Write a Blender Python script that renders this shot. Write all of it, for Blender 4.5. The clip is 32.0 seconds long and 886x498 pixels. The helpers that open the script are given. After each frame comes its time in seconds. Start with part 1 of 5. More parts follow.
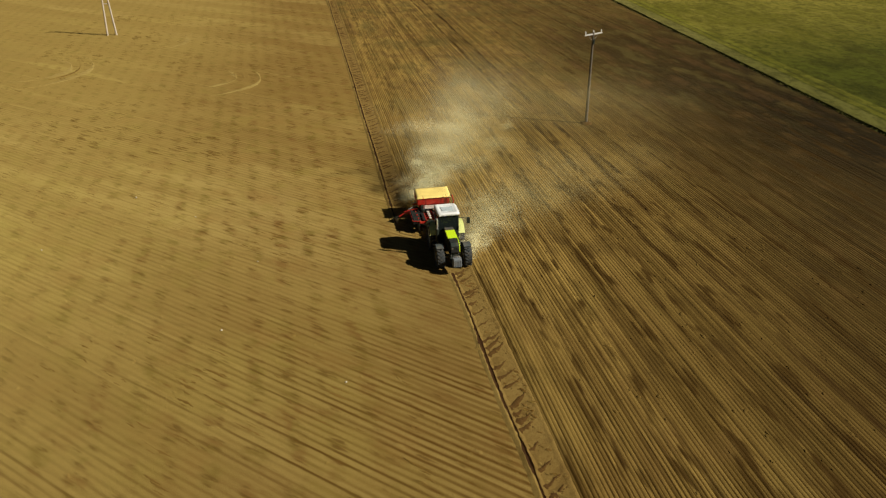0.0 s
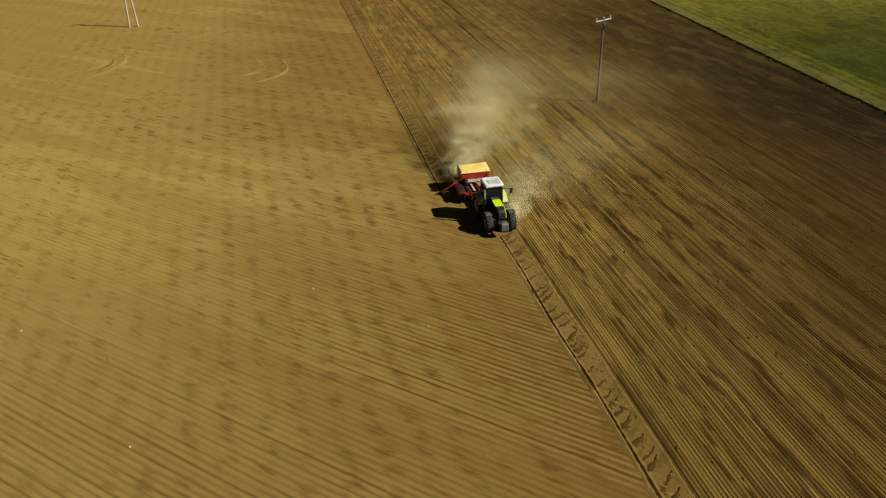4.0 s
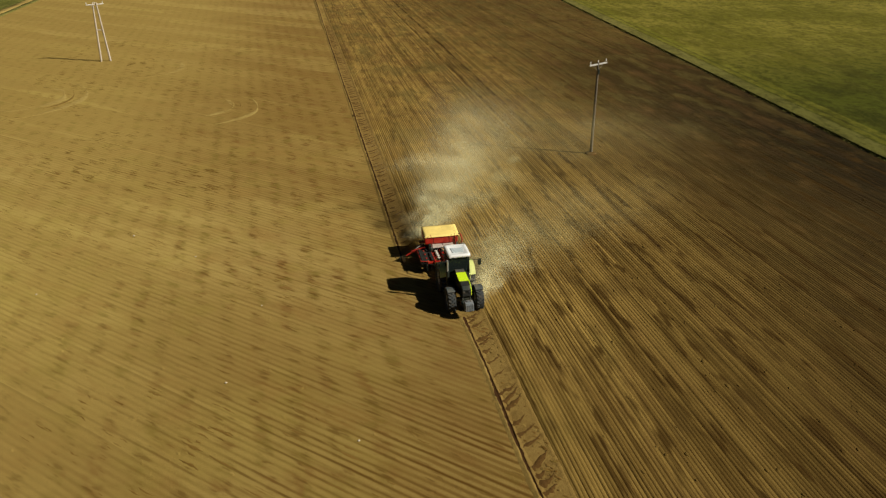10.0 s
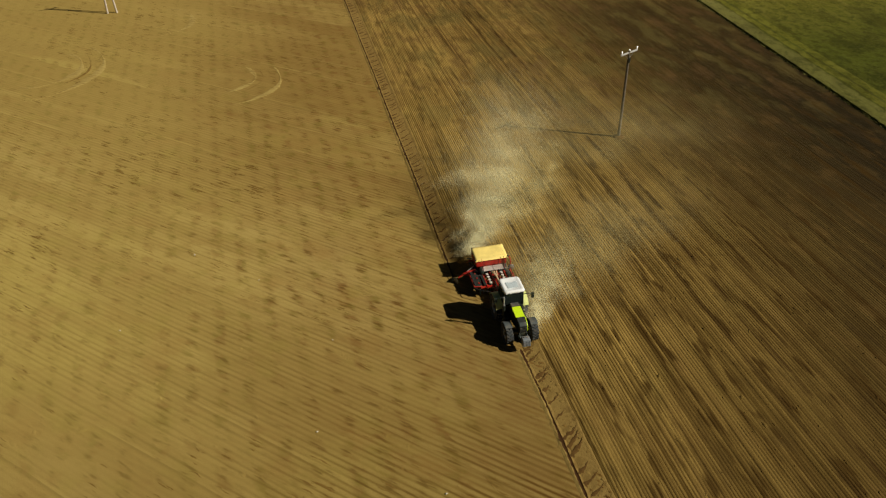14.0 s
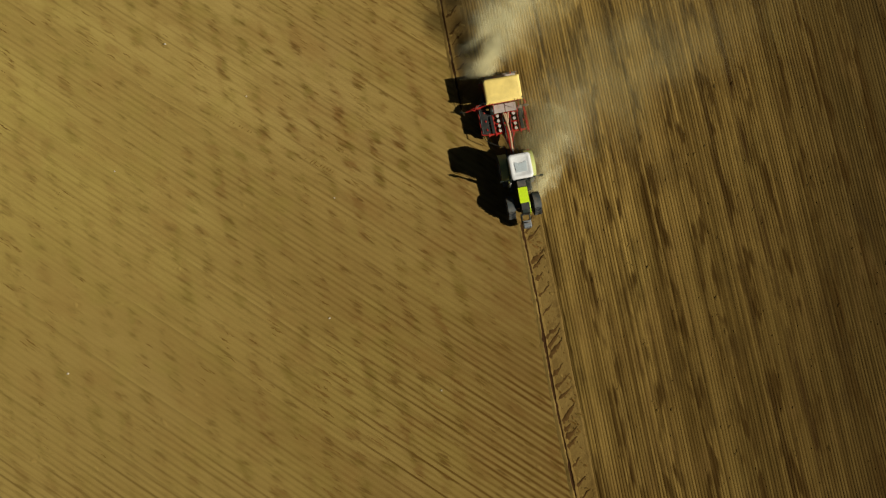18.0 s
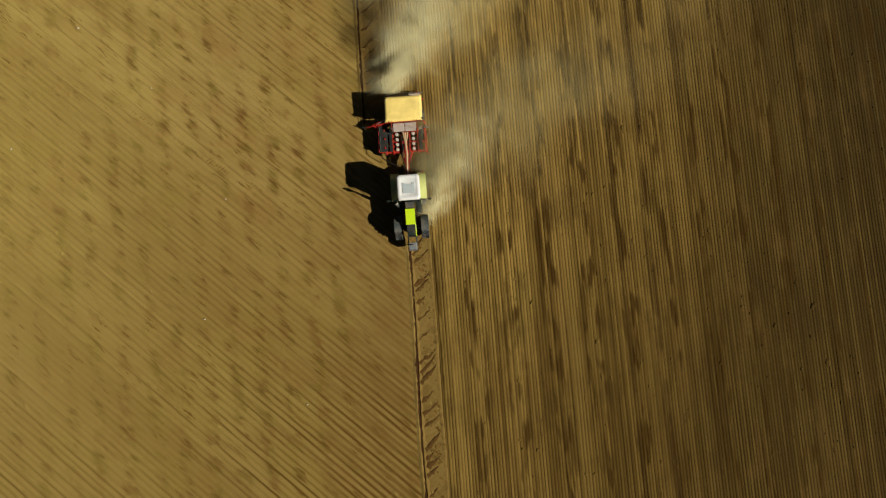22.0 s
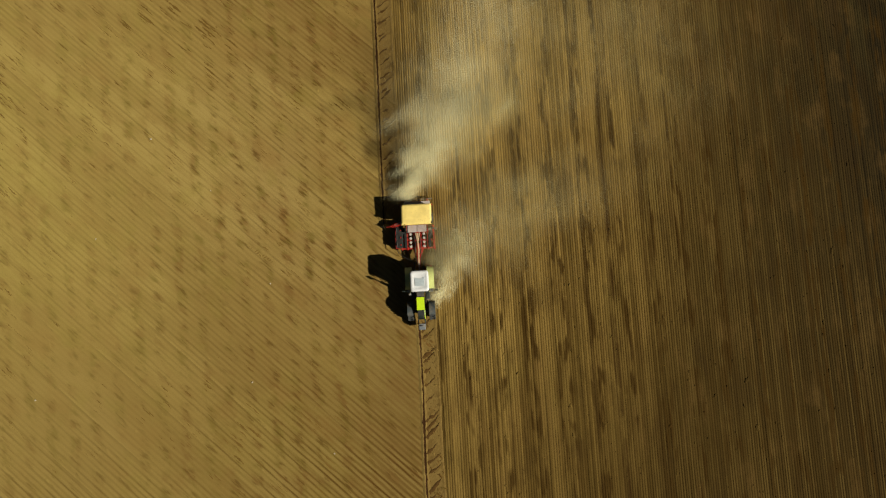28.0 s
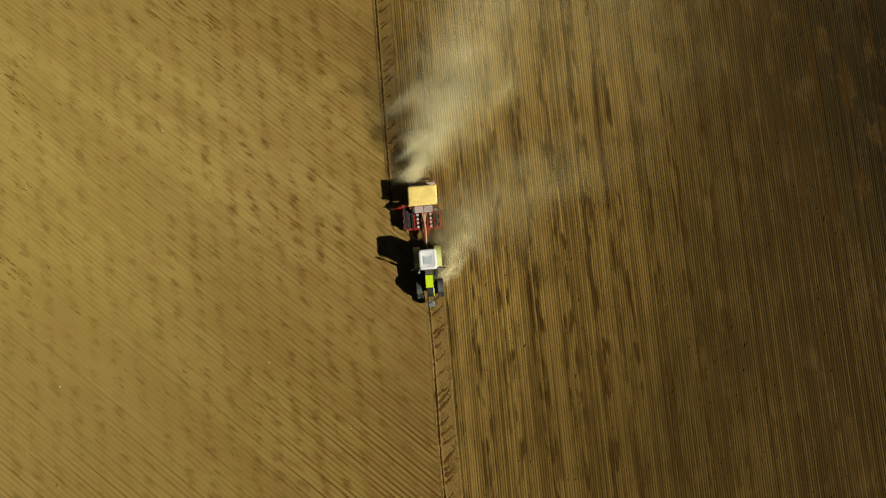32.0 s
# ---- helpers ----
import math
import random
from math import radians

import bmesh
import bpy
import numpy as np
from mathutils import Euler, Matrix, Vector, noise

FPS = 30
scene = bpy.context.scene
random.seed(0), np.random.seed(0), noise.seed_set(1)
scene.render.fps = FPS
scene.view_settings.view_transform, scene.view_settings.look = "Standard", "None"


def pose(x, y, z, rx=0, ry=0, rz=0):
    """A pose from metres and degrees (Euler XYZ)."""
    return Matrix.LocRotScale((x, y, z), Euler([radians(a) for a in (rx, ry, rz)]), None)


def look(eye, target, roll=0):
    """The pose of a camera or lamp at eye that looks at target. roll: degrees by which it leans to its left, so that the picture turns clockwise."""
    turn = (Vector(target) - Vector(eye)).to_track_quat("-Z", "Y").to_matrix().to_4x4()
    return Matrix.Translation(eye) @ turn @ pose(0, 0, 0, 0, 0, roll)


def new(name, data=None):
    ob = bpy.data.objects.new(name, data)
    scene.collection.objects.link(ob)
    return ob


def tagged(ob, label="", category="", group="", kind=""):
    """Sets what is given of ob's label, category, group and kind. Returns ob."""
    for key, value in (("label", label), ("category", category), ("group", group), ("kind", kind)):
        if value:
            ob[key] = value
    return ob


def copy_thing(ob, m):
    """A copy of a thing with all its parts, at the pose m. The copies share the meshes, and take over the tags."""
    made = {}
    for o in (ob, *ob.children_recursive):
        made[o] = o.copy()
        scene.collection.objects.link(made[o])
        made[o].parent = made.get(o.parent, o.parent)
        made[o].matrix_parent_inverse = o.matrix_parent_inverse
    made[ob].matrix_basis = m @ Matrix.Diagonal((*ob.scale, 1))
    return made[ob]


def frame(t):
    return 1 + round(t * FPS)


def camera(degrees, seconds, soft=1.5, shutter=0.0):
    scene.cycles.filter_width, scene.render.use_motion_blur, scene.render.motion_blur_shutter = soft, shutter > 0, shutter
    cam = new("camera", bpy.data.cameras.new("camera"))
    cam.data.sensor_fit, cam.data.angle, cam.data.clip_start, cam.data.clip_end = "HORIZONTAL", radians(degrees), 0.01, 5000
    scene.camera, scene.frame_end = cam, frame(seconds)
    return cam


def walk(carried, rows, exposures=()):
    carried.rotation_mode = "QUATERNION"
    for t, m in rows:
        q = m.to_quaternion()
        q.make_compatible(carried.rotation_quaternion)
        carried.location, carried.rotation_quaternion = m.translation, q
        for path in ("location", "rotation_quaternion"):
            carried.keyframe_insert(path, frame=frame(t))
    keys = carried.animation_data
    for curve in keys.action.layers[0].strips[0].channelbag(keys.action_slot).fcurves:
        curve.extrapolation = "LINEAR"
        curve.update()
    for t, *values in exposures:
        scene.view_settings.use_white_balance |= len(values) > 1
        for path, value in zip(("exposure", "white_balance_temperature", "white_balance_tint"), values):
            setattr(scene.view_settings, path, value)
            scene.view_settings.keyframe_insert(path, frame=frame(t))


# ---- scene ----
FOV = 62.4
cam = camera(FOV, 32.0, soft=1.25)
# seconds, eye x y z, heading, tilt below the horizon, lean (degrees)
PATH = [
    (0.0, -8.74, -46.63, 24.14, 10.35, 27.01, 0.46), (0.5, -9.80, -47.83, 24.90, 10.84, 27.67, 0.70), (1.0, -10.76, -49.22, 25.62, 11.07, 28.11, 0.92),
    (1.5, -11.73, -50.69, 26.18, 11.18, 28.43, 1.16), (2.0, -12.70, -52.12, 26.60, 11.28, 28.57, 1.39), (2.5, -13.59, -53.16, 26.80, 11.31, 28.73, 1.53),
    (3.0, -14.37, -53.70, 27.01, 11.34, 28.84, 1.57), (3.5, -14.95, -53.57, 27.14, 11.54, 28.84, 1.54), (5.5, -13.94, -49.76, 26.70, 11.09, 27.90, 1.57),
    (6.0, -12.99, -48.60, 26.76, 10.94, 27.65, 1.39), (6.5, -12.20, -46.97, 26.50, 11.29, 27.29, 1.23), (7.0, -11.23, -45.10, 26.09, 11.59, 26.99, 0.99),
    (7.5, -10.27, -43.46, 25.80, 11.75, 26.66, 0.79), (8.0, -9.60, -42.50, 25.62, 11.65, 26.52, 0.67), (8.5, -9.26, -42.41, 25.84, 11.54, 26.64, 0.70),
    (9.0, -8.94, -42.61, 25.98, 11.14, 26.83, 0.60), (9.5, -9.23, -43.39, 25.51, 11.16, 26.26, 0.52), (10.0, -9.58, -44.21, 25.04, 11.10, 25.75, 0.46),
    (10.5, -9.98, -45.17, 24.79, 11.01, 25.50, 0.47), (11.0, -10.54, -46.39, 24.87, 10.95, 25.55, 0.57), (11.5, -10.95, -47.67, 25.21, 10.67, 25.73, 0.66),
    (12.0, -11.58, -48.84, 26.20, 10.64, 25.99, 0.83), (12.5, -12.49, -49.30, 27.92, 10.89, 26.35, 1.10), (13.0, -13.00, -48.30, 30.35, 11.10, 27.09, 1.43),
    (13.5, -13.57, -45.85, 32.92, 11.56, 28.70, 1.96), (15.5, -13.51, -20.89, 45.21, 13.64, 63.44, -1.80), (16.0, -13.11, -16.33, 46.68, 12.49, 69.89, -1.46),
    (16.5, -12.87, -13.51, 48.51, 11.67, 76.27, -1.04), (17.0, -11.31, -11.91, 50.69, 11.91, 79.85, -0.53), (17.5, -9.36, -10.87, 52.18, 11.16, 82.05, -0.40),
    (18.0, -7.39, -10.55, 52.93, 10.75, 83.42, -0.28), (18.5, -5.12, -10.76, 53.25, 10.94, 84.15, -0.09), (19.0, -3.33, -11.09, 53.23, 11.37, 84.36, 0.13),
    (19.5, -2.01, -11.39, 53.15, 10.11, 84.25, -0.07), (20.0, -0.73, -11.70, 52.96, 9.54, 84.01, -0.10), (20.5, 0.27, -11.86, 52.63, 9.20, 83.72, -0.03),
    (21.0, 0.93, -11.76, 52.32, 8.31, 83.33, -0.06), (21.5, 1.38, -11.53, 52.37, 6.58, 82.92, -0.24), (22.0, 1.55, -11.03, 52.40, 4.69, 82.56, -0.46),
    (22.5, 1.88, -10.24, 52.32, 3.59, 82.26, -0.50), (23.0, 2.12, -9.51, 52.22, 3.23, 82.23, -0.41), (23.5, 2.19, -8.85, 52.30, 3.10, 82.40, -0.29),
    (24.0, 2.27, -8.21, 52.50, 2.97, 82.74, -0.21), (24.5, 2.25, -7.58, 53.02, 2.99, 83.06, -0.15), (25.0, 2.27, -7.21, 54.11, 2.94, 83.25, -0.15),
    (25.5, 2.18, -7.00, 55.74, 3.18, 83.22, -0.10), (26.0, 2.03, -6.77, 57.80, 3.42, 82.87, -0.07), (26.5, 1.87, -6.50, 60.14, 3.55, 82.31, -0.06),
    (28.5, 1.59, -5.53, 66.16, 3.09, 82.63, 0.05), (29.0, 1.41, -5.66, 66.63, 3.58, 82.58, 0.19), (29.5, 1.42, -5.89, 66.92, 3.15, 82.63, 0.09),
    (30.0, 1.38, -6.12, 67.03, 2.89, 82.69, 0.03), (30.5, 1.36, -6.40, 67.11, 3.02, 82.80, 0.06), (31.0, 1.21, -6.67, 67.17, 3.46, 82.88, 0.17),
    (31.5, 1.04, -6.91, 67.22, 3.99, 82.99, 0.30), (32.0, 0.82, -7.14, 67.29, 4.53, 83.08, 0.44),
]


def aim(x, y, z, heading, tilt, lean):
    h, d = radians(heading), radians(tilt)
    way = Vector((math.sin(h) * math.cos(d), math.cos(h) * math.cos(d), -math.sin(d)))
    return look((x, y, z), Vector((x, y, z)) + way * 30, -lean)


walk(cam, [(t, aim(*row)) for t, *row in PATH],
     [(0, 0.40), (5, 0.30), (7, 0.28), (9, 0.34), (13.5, 0.30), (15.5, 0.04), (17, 0.04), (19, 0.14), (21, 0.20), (32, 0.22)])

# ---- daylight ----
SUN_TO = Vector((1.20, -0.625, 1.0)).normalized()
world = bpy.data.worlds.new("sky")
scene.world = world
world.use_nodes = True
wn = world.node_tree.nodes
sky = wn.new("ShaderNodeTexSky")
sky.sky_type = "NISHITA"
sky.sun_disc = False
sky.sun_elevation = math.asin(SUN_TO.z)
sky.sun_rotation = math.atan2(SUN_TO.x, SUN_TO.y)
world.node_tree.links.new(sky.outputs[0], wn["Background"].inputs[0])
wn["Background"].inputs[1].default_value = 0.008
sun = new("sun", bpy.data.lights.new("sun", "SUN"))
sun.data.energy, sun.data.angle, sun.data.color = 4.6, radians(0.5), (1.0, 0.93, 0.80)
sun.matrix_world = look(SUN_TO * 100, (0, 0, 0))


# ---- materials ----
class Nodes:
    """Short hand for a node material."""

    def __init__(self, name):
        self.mat = bpy.data.materials.new(name)
        self.mat.use_nodes = True
        self.tree = self.mat.node_tree
        self.bsdf = self.tree.nodes["Principled BSDF"]
        self.coord = self.tree.nodes.new("ShaderNodeTexCoord").outputs["Object"]

    def link(self, a, b):
        self.tree.links.new(a, b)

    def mapped(self, scale=(1, 1, 1), turn=0.0, shift=(0, 0, 0)):
        spin = self.tree.nodes.new("ShaderNodeMapping")
        spin.inputs["Rotation"].default_value = (0, 0, radians(turn))
        self.link(self.coord, spin.inputs["Vector"])
        m = self.tree.nodes.new("ShaderNodeMapping")
        m.inputs["Scale"].default_value, m.inputs["Location"].default_value = scale, shift
        self.link(spin.outputs[0], m.inputs["Vector"])
        return m.outputs[0]

    def noise(self, scale, detail=3.0, vector=None, rough=0.55):
        n = self.tree.nodes.new("ShaderNodeTexNoise")
        n.inputs["Scale"].default_value, n.inputs["Detail"].default_value = scale, detail
        n.inputs["Roughness"].default_value = rough
        self.link(vector or self.coord, n.inputs["Vector"])
        return n.outputs[0]

    def ramp(self, value, lo, hi, a=0.0, b=1.0):
        n = self.tree.nodes.new("ShaderNodeMapRange")
        n.interpolation_type = "SMOOTHSTEP"
        for key, v in (("From Min", lo), ("From Max", hi), ("To Min", a), ("To Max", b)):
            n.inputs[key].default_value = v
        self.link(value, n.inputs["Value"])
        return n.outputs[0]

    def math(self, op, a, b):
        n = self.tree.nodes.new("ShaderNodeMath")
        n.operation = op
        for i, v in enumerate((a, b)):
            if isinstance(v, (int, float)):
                n.inputs[i].default_value = v
            else:
                self.link(v, n.inputs[i])
        return n.outputs[0]

    def mix(self, fac, a, b):
        n = self.tree.nodes.new("ShaderNodeMix")
        n.data_type = "RGBA"
        for key, v in ((0, fac), (6, a), (7, b)):
            if isinstance(v, tuple):
                n.inputs[key].default_value = (*v, 1.0)
            elif isinstance(v, (int, float)):
                n.inputs[key].default_value = v
            else:
                self.link(v, n.inputs[key])
        return n.outputs[2]

    def split(self, vector):
        n = self.tree.nodes.new("ShaderNodeSeparateXYZ")
        self.link(vector, n.inputs[0])
        return n.outputs[0], n.outputs[1]

    def white(self, value):
        """A chance value for each whole number."""
        n = self.tree.nodes.new("ShaderNodeTexWhiteNoise")
        n.noise_dimensions = "1D"
        self.link(value, n.inputs["W"])
        return n.outputs["Value"]

    def many(self, op, *values):
        out = values[0]
        for v in values[1:]:
            out = self.math(op, out, v)
        return out

    def done(self, colour, rough=0.8, metal=0.0, bump=None, strength=0.3, distance=0.02, shine=0.5):
        self.bsdf.inputs["Specular IOR Level"].default_value = shine
        if isinstance(colour, tuple):
            self.bsdf.inputs["Base Color"].default_value = (*colour, 1.0)
        else:
            self.link(colour, self.bsdf.inputs["Base Color"])
        if isinstance(rough, (int, float)):
            self.bsdf.inputs["Roughness"].default_value = rough
        else:
            self.link(rough, self.bsdf.inputs["Roughness"])
        self.bsdf.inputs["Metallic"].default_value = metal
        if bump is not None:
            b = self.tree.nodes.new("ShaderNodeBump")
            b.inputs["Strength"].default_value, b.inputs["Distance"].default_value = strength, distance
            self.link(bump, b.inputs["Height"])
            self.link(b.outputs[0], self.bsdf.inputs["Normal"])
        return self.mat


SOIL_DUST = (0.42, 0.30, 0.15)


def painted(name, colour, rough=0.45, metal=0.0, dust=0.35, scale=3.0):
    """A painted or moulded surface with a film of field dust in patches."""
    n = Nodes(name)
    grain = n.noise(scale * 9, 4)
    film = n.math("MULTIPLY", n.ramp(n.noise(scale, 5), 0.42, 0.72), dust)
    dark = tuple(c * 0.78 for c in colour)
    body = n.mix(n.ramp(grain, 0.3, 0.7), dark, colour)
    return n.done(n.mix(film, body, SOIL_DUST), n.math("ADD", n.math("MULTIPLY", film, 0.5), rough), metal,
                  grain, 0.12, 0.004)


EDGE_AT = 47.8      # crop edge at y = 0; it drifts outwards
EDGE_LEAN = 0.085
COLUMN_TURN = -2.5  # the damp spots stand in columns nearly along the drill rows
LINE_TURN = 43.0  # the cultivator lines slant 43 degrees off the square to the drill rows


ROW_PITCH = 2.84 / 13  # thirteen seed rows to a pass
TINE_PITCH = 0.42
PASS_WIDTH = 4.6


def soil(name, pale, mid, dark, streaks, damp, turn, smear=0.0):
    """Worked soil of small parts: patches, streaks along the work, damp dashes, crumbs; smear: soil thrown across."""
    n = Nodes(name)
    line = n.noise(1.0, 3, n.mapped((0.14, 3.2, 1), turn))
    crumb = n.noise(14.0, 5, None, 0.7)
    base = n.mix(n.ramp(n.noise(0.05, 4), 0.38, 0.62), mid, pale)
    base = n.mix(n.ramp(n.noise(0.35, 4, n.mapped((0.6, 1.6, 1), turn)), 0.45, 0.68, 0, 0.5), base, mid)
    base = n.mix(n.ramp(line, 0.5, 0.64, 0, streaks), base, dark)
    base = n.mix(n.ramp(n.noise(1.0, 2, n.mapped((0.72, 3.3, 1), turn, (2, 9, 0)), 0.5), 0.545, 0.63, 0, damp * 0.4), base, dark)
    base = n.mix(n.ramp(crumb, 0.42, 0.72, 0, 0.42), base, dark)
    base = n.mix(n.ramp(n.noise(45.0, 3, None, 0.7), 0.55, 0.85, 0, 0.3), base, pale)
    if smear:
        thrown = n.noise(1.0, 4, n.mapped((0.5, 1.5, 1), -38, (2, 2, 0)), 0.6)
        often = n.ramp(n.noise(0.35, 3), 0.38, 0.58, 0.3, 1.0)
        base = n.mix(n.math("MULTIPLY", n.ramp(thrown, 0.50, 0.60, 0, smear), often), base, (0.075, 0.040, 0.009))
    return n.done(base, 0.95, 0, n.math("ADD", n.math("MULTIPLY", line, 0.9), crumb), 0.7, 0.035, 0.06)


def cultivated_soil(name, pale, mid, dark):
    """Pale dry soil worked in slanting passes: tine lines, pass joints, columns of damp dashes, rusty and olive patches."""
    n = Nodes(name)
    turn = LINE_TURN
    x, y = n.split(n.coord)
    u, v = n.split(n.mapped((1, 1, 1), turn))
    cx, cy = n.split(n.mapped((1, 1, 1), COLUMN_TURN))
    base = n.mix(n.ramp(n.noise(0.05, 4), 0.38, 0.62), mid, pale)
    base = n.mix(n.ramp(n.noise(0.35, 4, n.mapped((0.6, 1.6, 1), turn)), 0.45, 0.68, 0, 0.45), base, mid)
    hue = n.noise(0.035, 3, n.mapped((1, 1, 1), 0, (9, 4, 0)))
    base = n.mix(n.ramp(hue, 0.50, 0.64, 0, 0.5), base, (0.375, 0.300, 0.066))
    base = n.mix(n.ramp(hue, 0.50, 0.36, 0, 0.5), base, (0.350, 0.238, 0.084))
    # passes, each with its own tone and depth of lines
    side = n.math("ADD", v, n.math("MULTIPLY", n.math("SUBTRACT", n.noise(0.03, 2), 0.5), 1.5))
    step = n.math("DIVIDE", side, PASS_WIDTH)
    number = n.math("FLOOR", step, 0.0)
    within = n.math("FRACT", step, 0.0)
    tone = n.white(number)
    lined = n.ramp(n.white(n.math("ADD", number, 0.37)), 0.1, 0.7, 0.35, 1.0)
    base = n.mix(n.ramp(tone, 0.25, 0.9, 0, 0.5), base, mid)
    base = n.mix(n.ramp(tone, 0.35, 0.1, 0, 0.35), base, pale)
    band = n.noise(1.0, 4, n.mapped((0.016, 0.11, 1), turn, (1, 7, 0)), 0.6)
    base = n.mix(n.math("MULTIPLY", n.ramp(band, 0.46, 0.58, 0, 0.8), n.ramp(y, 0, 30, 0.6, 1.0)), base, (0.225, 0.138, 0.036))
    base = n.mix(n.ramp(n.noise(0.22, 4, n.mapped((1, 1.3, 1), turn, (8, 8, 0))), 0.5, 0.68, 0, 0.5), base, (0.275, 0.158, 0.042))
    base = n.mix(n.ramp(n.noise(0.26, 4, n.mapped((1, 1.3, 1), turn, (3, 5, 0))), 0.52, 0.68, 0, 0.4), base, (0.262, 0.205, 0.040))
    # older, browner work behind
    base = n.mix(n.math("MULTIPLY", n.ramp(y, 10, 60, 0, 0.8), n.ramp(tone, 0.3, 0.7, 0.35, 1.0)), base, (0.232, 0.142, 0.036))
    base = n.mix(n.math("MULTIPLY", n.ramp(x, -10, -1, 0, 0.62), n.ramp(y, 8, -4)), base, (0.190, 0.113, 0.033))
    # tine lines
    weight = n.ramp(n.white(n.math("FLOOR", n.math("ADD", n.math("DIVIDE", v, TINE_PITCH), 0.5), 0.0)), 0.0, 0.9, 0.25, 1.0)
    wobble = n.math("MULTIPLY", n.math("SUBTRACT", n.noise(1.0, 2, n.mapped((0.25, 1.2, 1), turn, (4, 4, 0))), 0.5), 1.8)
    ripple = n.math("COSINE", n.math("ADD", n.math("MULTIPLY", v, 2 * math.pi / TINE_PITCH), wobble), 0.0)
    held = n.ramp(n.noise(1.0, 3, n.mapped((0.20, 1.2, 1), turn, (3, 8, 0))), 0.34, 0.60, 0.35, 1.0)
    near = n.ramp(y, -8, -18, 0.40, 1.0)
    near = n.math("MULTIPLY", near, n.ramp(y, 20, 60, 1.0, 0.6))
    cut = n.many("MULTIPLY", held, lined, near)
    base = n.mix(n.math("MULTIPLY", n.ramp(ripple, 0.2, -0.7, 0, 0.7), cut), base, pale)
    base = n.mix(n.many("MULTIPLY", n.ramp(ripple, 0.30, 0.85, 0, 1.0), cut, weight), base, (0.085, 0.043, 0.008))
    # joints between passes
    gate = n.ramp(n.noise(1.0, 2, n.mapped((0.05, 0.2, 1), turn, (6, 6, 0))), 0.42, 0.58, 0.1, 1.0)
    base = n.mix(n.math("MULTIPLY", n.ramp(within, 0.085, 0.02, 0, 0.32), gate), base, tuple(c * 1.12 for c in pale))
    base = n.mix(n.math("MULTIPLY", n.ramp(within, 0.95, 0.985, 0, 0.4), gate), base, dark)
    # damp dashes in columns
    drift = n.math("MULTIPLY", n.math("SUBTRACT", n.noise(0.25, 2), 0.5), 4.0)
    column = n.ramp(n.math("COSINE", n.math("ADD", n.math("MULTIPLY", cx, 2 * math.pi / 1.95), drift), 0.0), -0.6, 0.9, 0.25, 1.0)
    where = n.ramp(n.noise(0.10, 3), 0.36, 0.58, 0.35, 1.0)
    halo = n.noise(1.0, 3, n.mapped((0.42, 1.15, 1), turn, (7, 3, 0)), 0.6)
    tint = n.mix(n.ramp(n.noise(0.45, 2), 0.45, 0.55), (0.172, 0.080, 0.020), (0.140, 0.104, 0.014))
    base = n.mix(n.many("MULTIPLY", n.ramp(halo, 0.43, 0.64, 0, 0.62), column, where), base, tint)
    dash = n.noise(1.0, 2, n.mapped((0.55, 4.2, 1), turn, (2, 9, 0)), 0.5)
    base = n.mix(n.many("MULTIPLY", n.ramp(dash, 0.52, 0.66, 0, 0.7), n.ramp(halo, 0.42, 0.56, 0.15, 1.0), column), base, dark)
    crumb = n.noise(14.0, 5, None, 0.7)
    base = n.mix(n.ramp(crumb, 0.42, 0.72, 0, 0.3), base, dark)
    base = n.mix(n.ramp(n.noise(45.0, 3, None, 0.7), 0.55, 0.85, 0, 0.3), base, pale)
    # light falloff put into the colour: darker towards +x and -y, paler far left
    far_x = n.math("ADD", x, n.math("MULTIPLY", n.math("SUBTRACT", n.noise(0.06, 3), 0.5), 22.0))
    far_y = n.math("ADD", y, n.math("MULTIPLY", n.math("SUBTRACT", n.noise(0.08, 3), 0.5), 20.0))
    base = n.mix(n.ramp(far_x, -36, 4, 0, 0.18), base, dark)
    base = n.mix(n.ramp(far_x, -8, -34, 0, 0.32), base, (0.41, 0.310, 0.084))
    base = n.mix(n.ramp(far_y, 14, -22, 0, 0.30), base, dark)
    return n.done(base, 0.95, 0, n.math("ADD", n.math("MULTIPLY", dash, 0.6), crumb), 0.7, 0.035, 0.06)


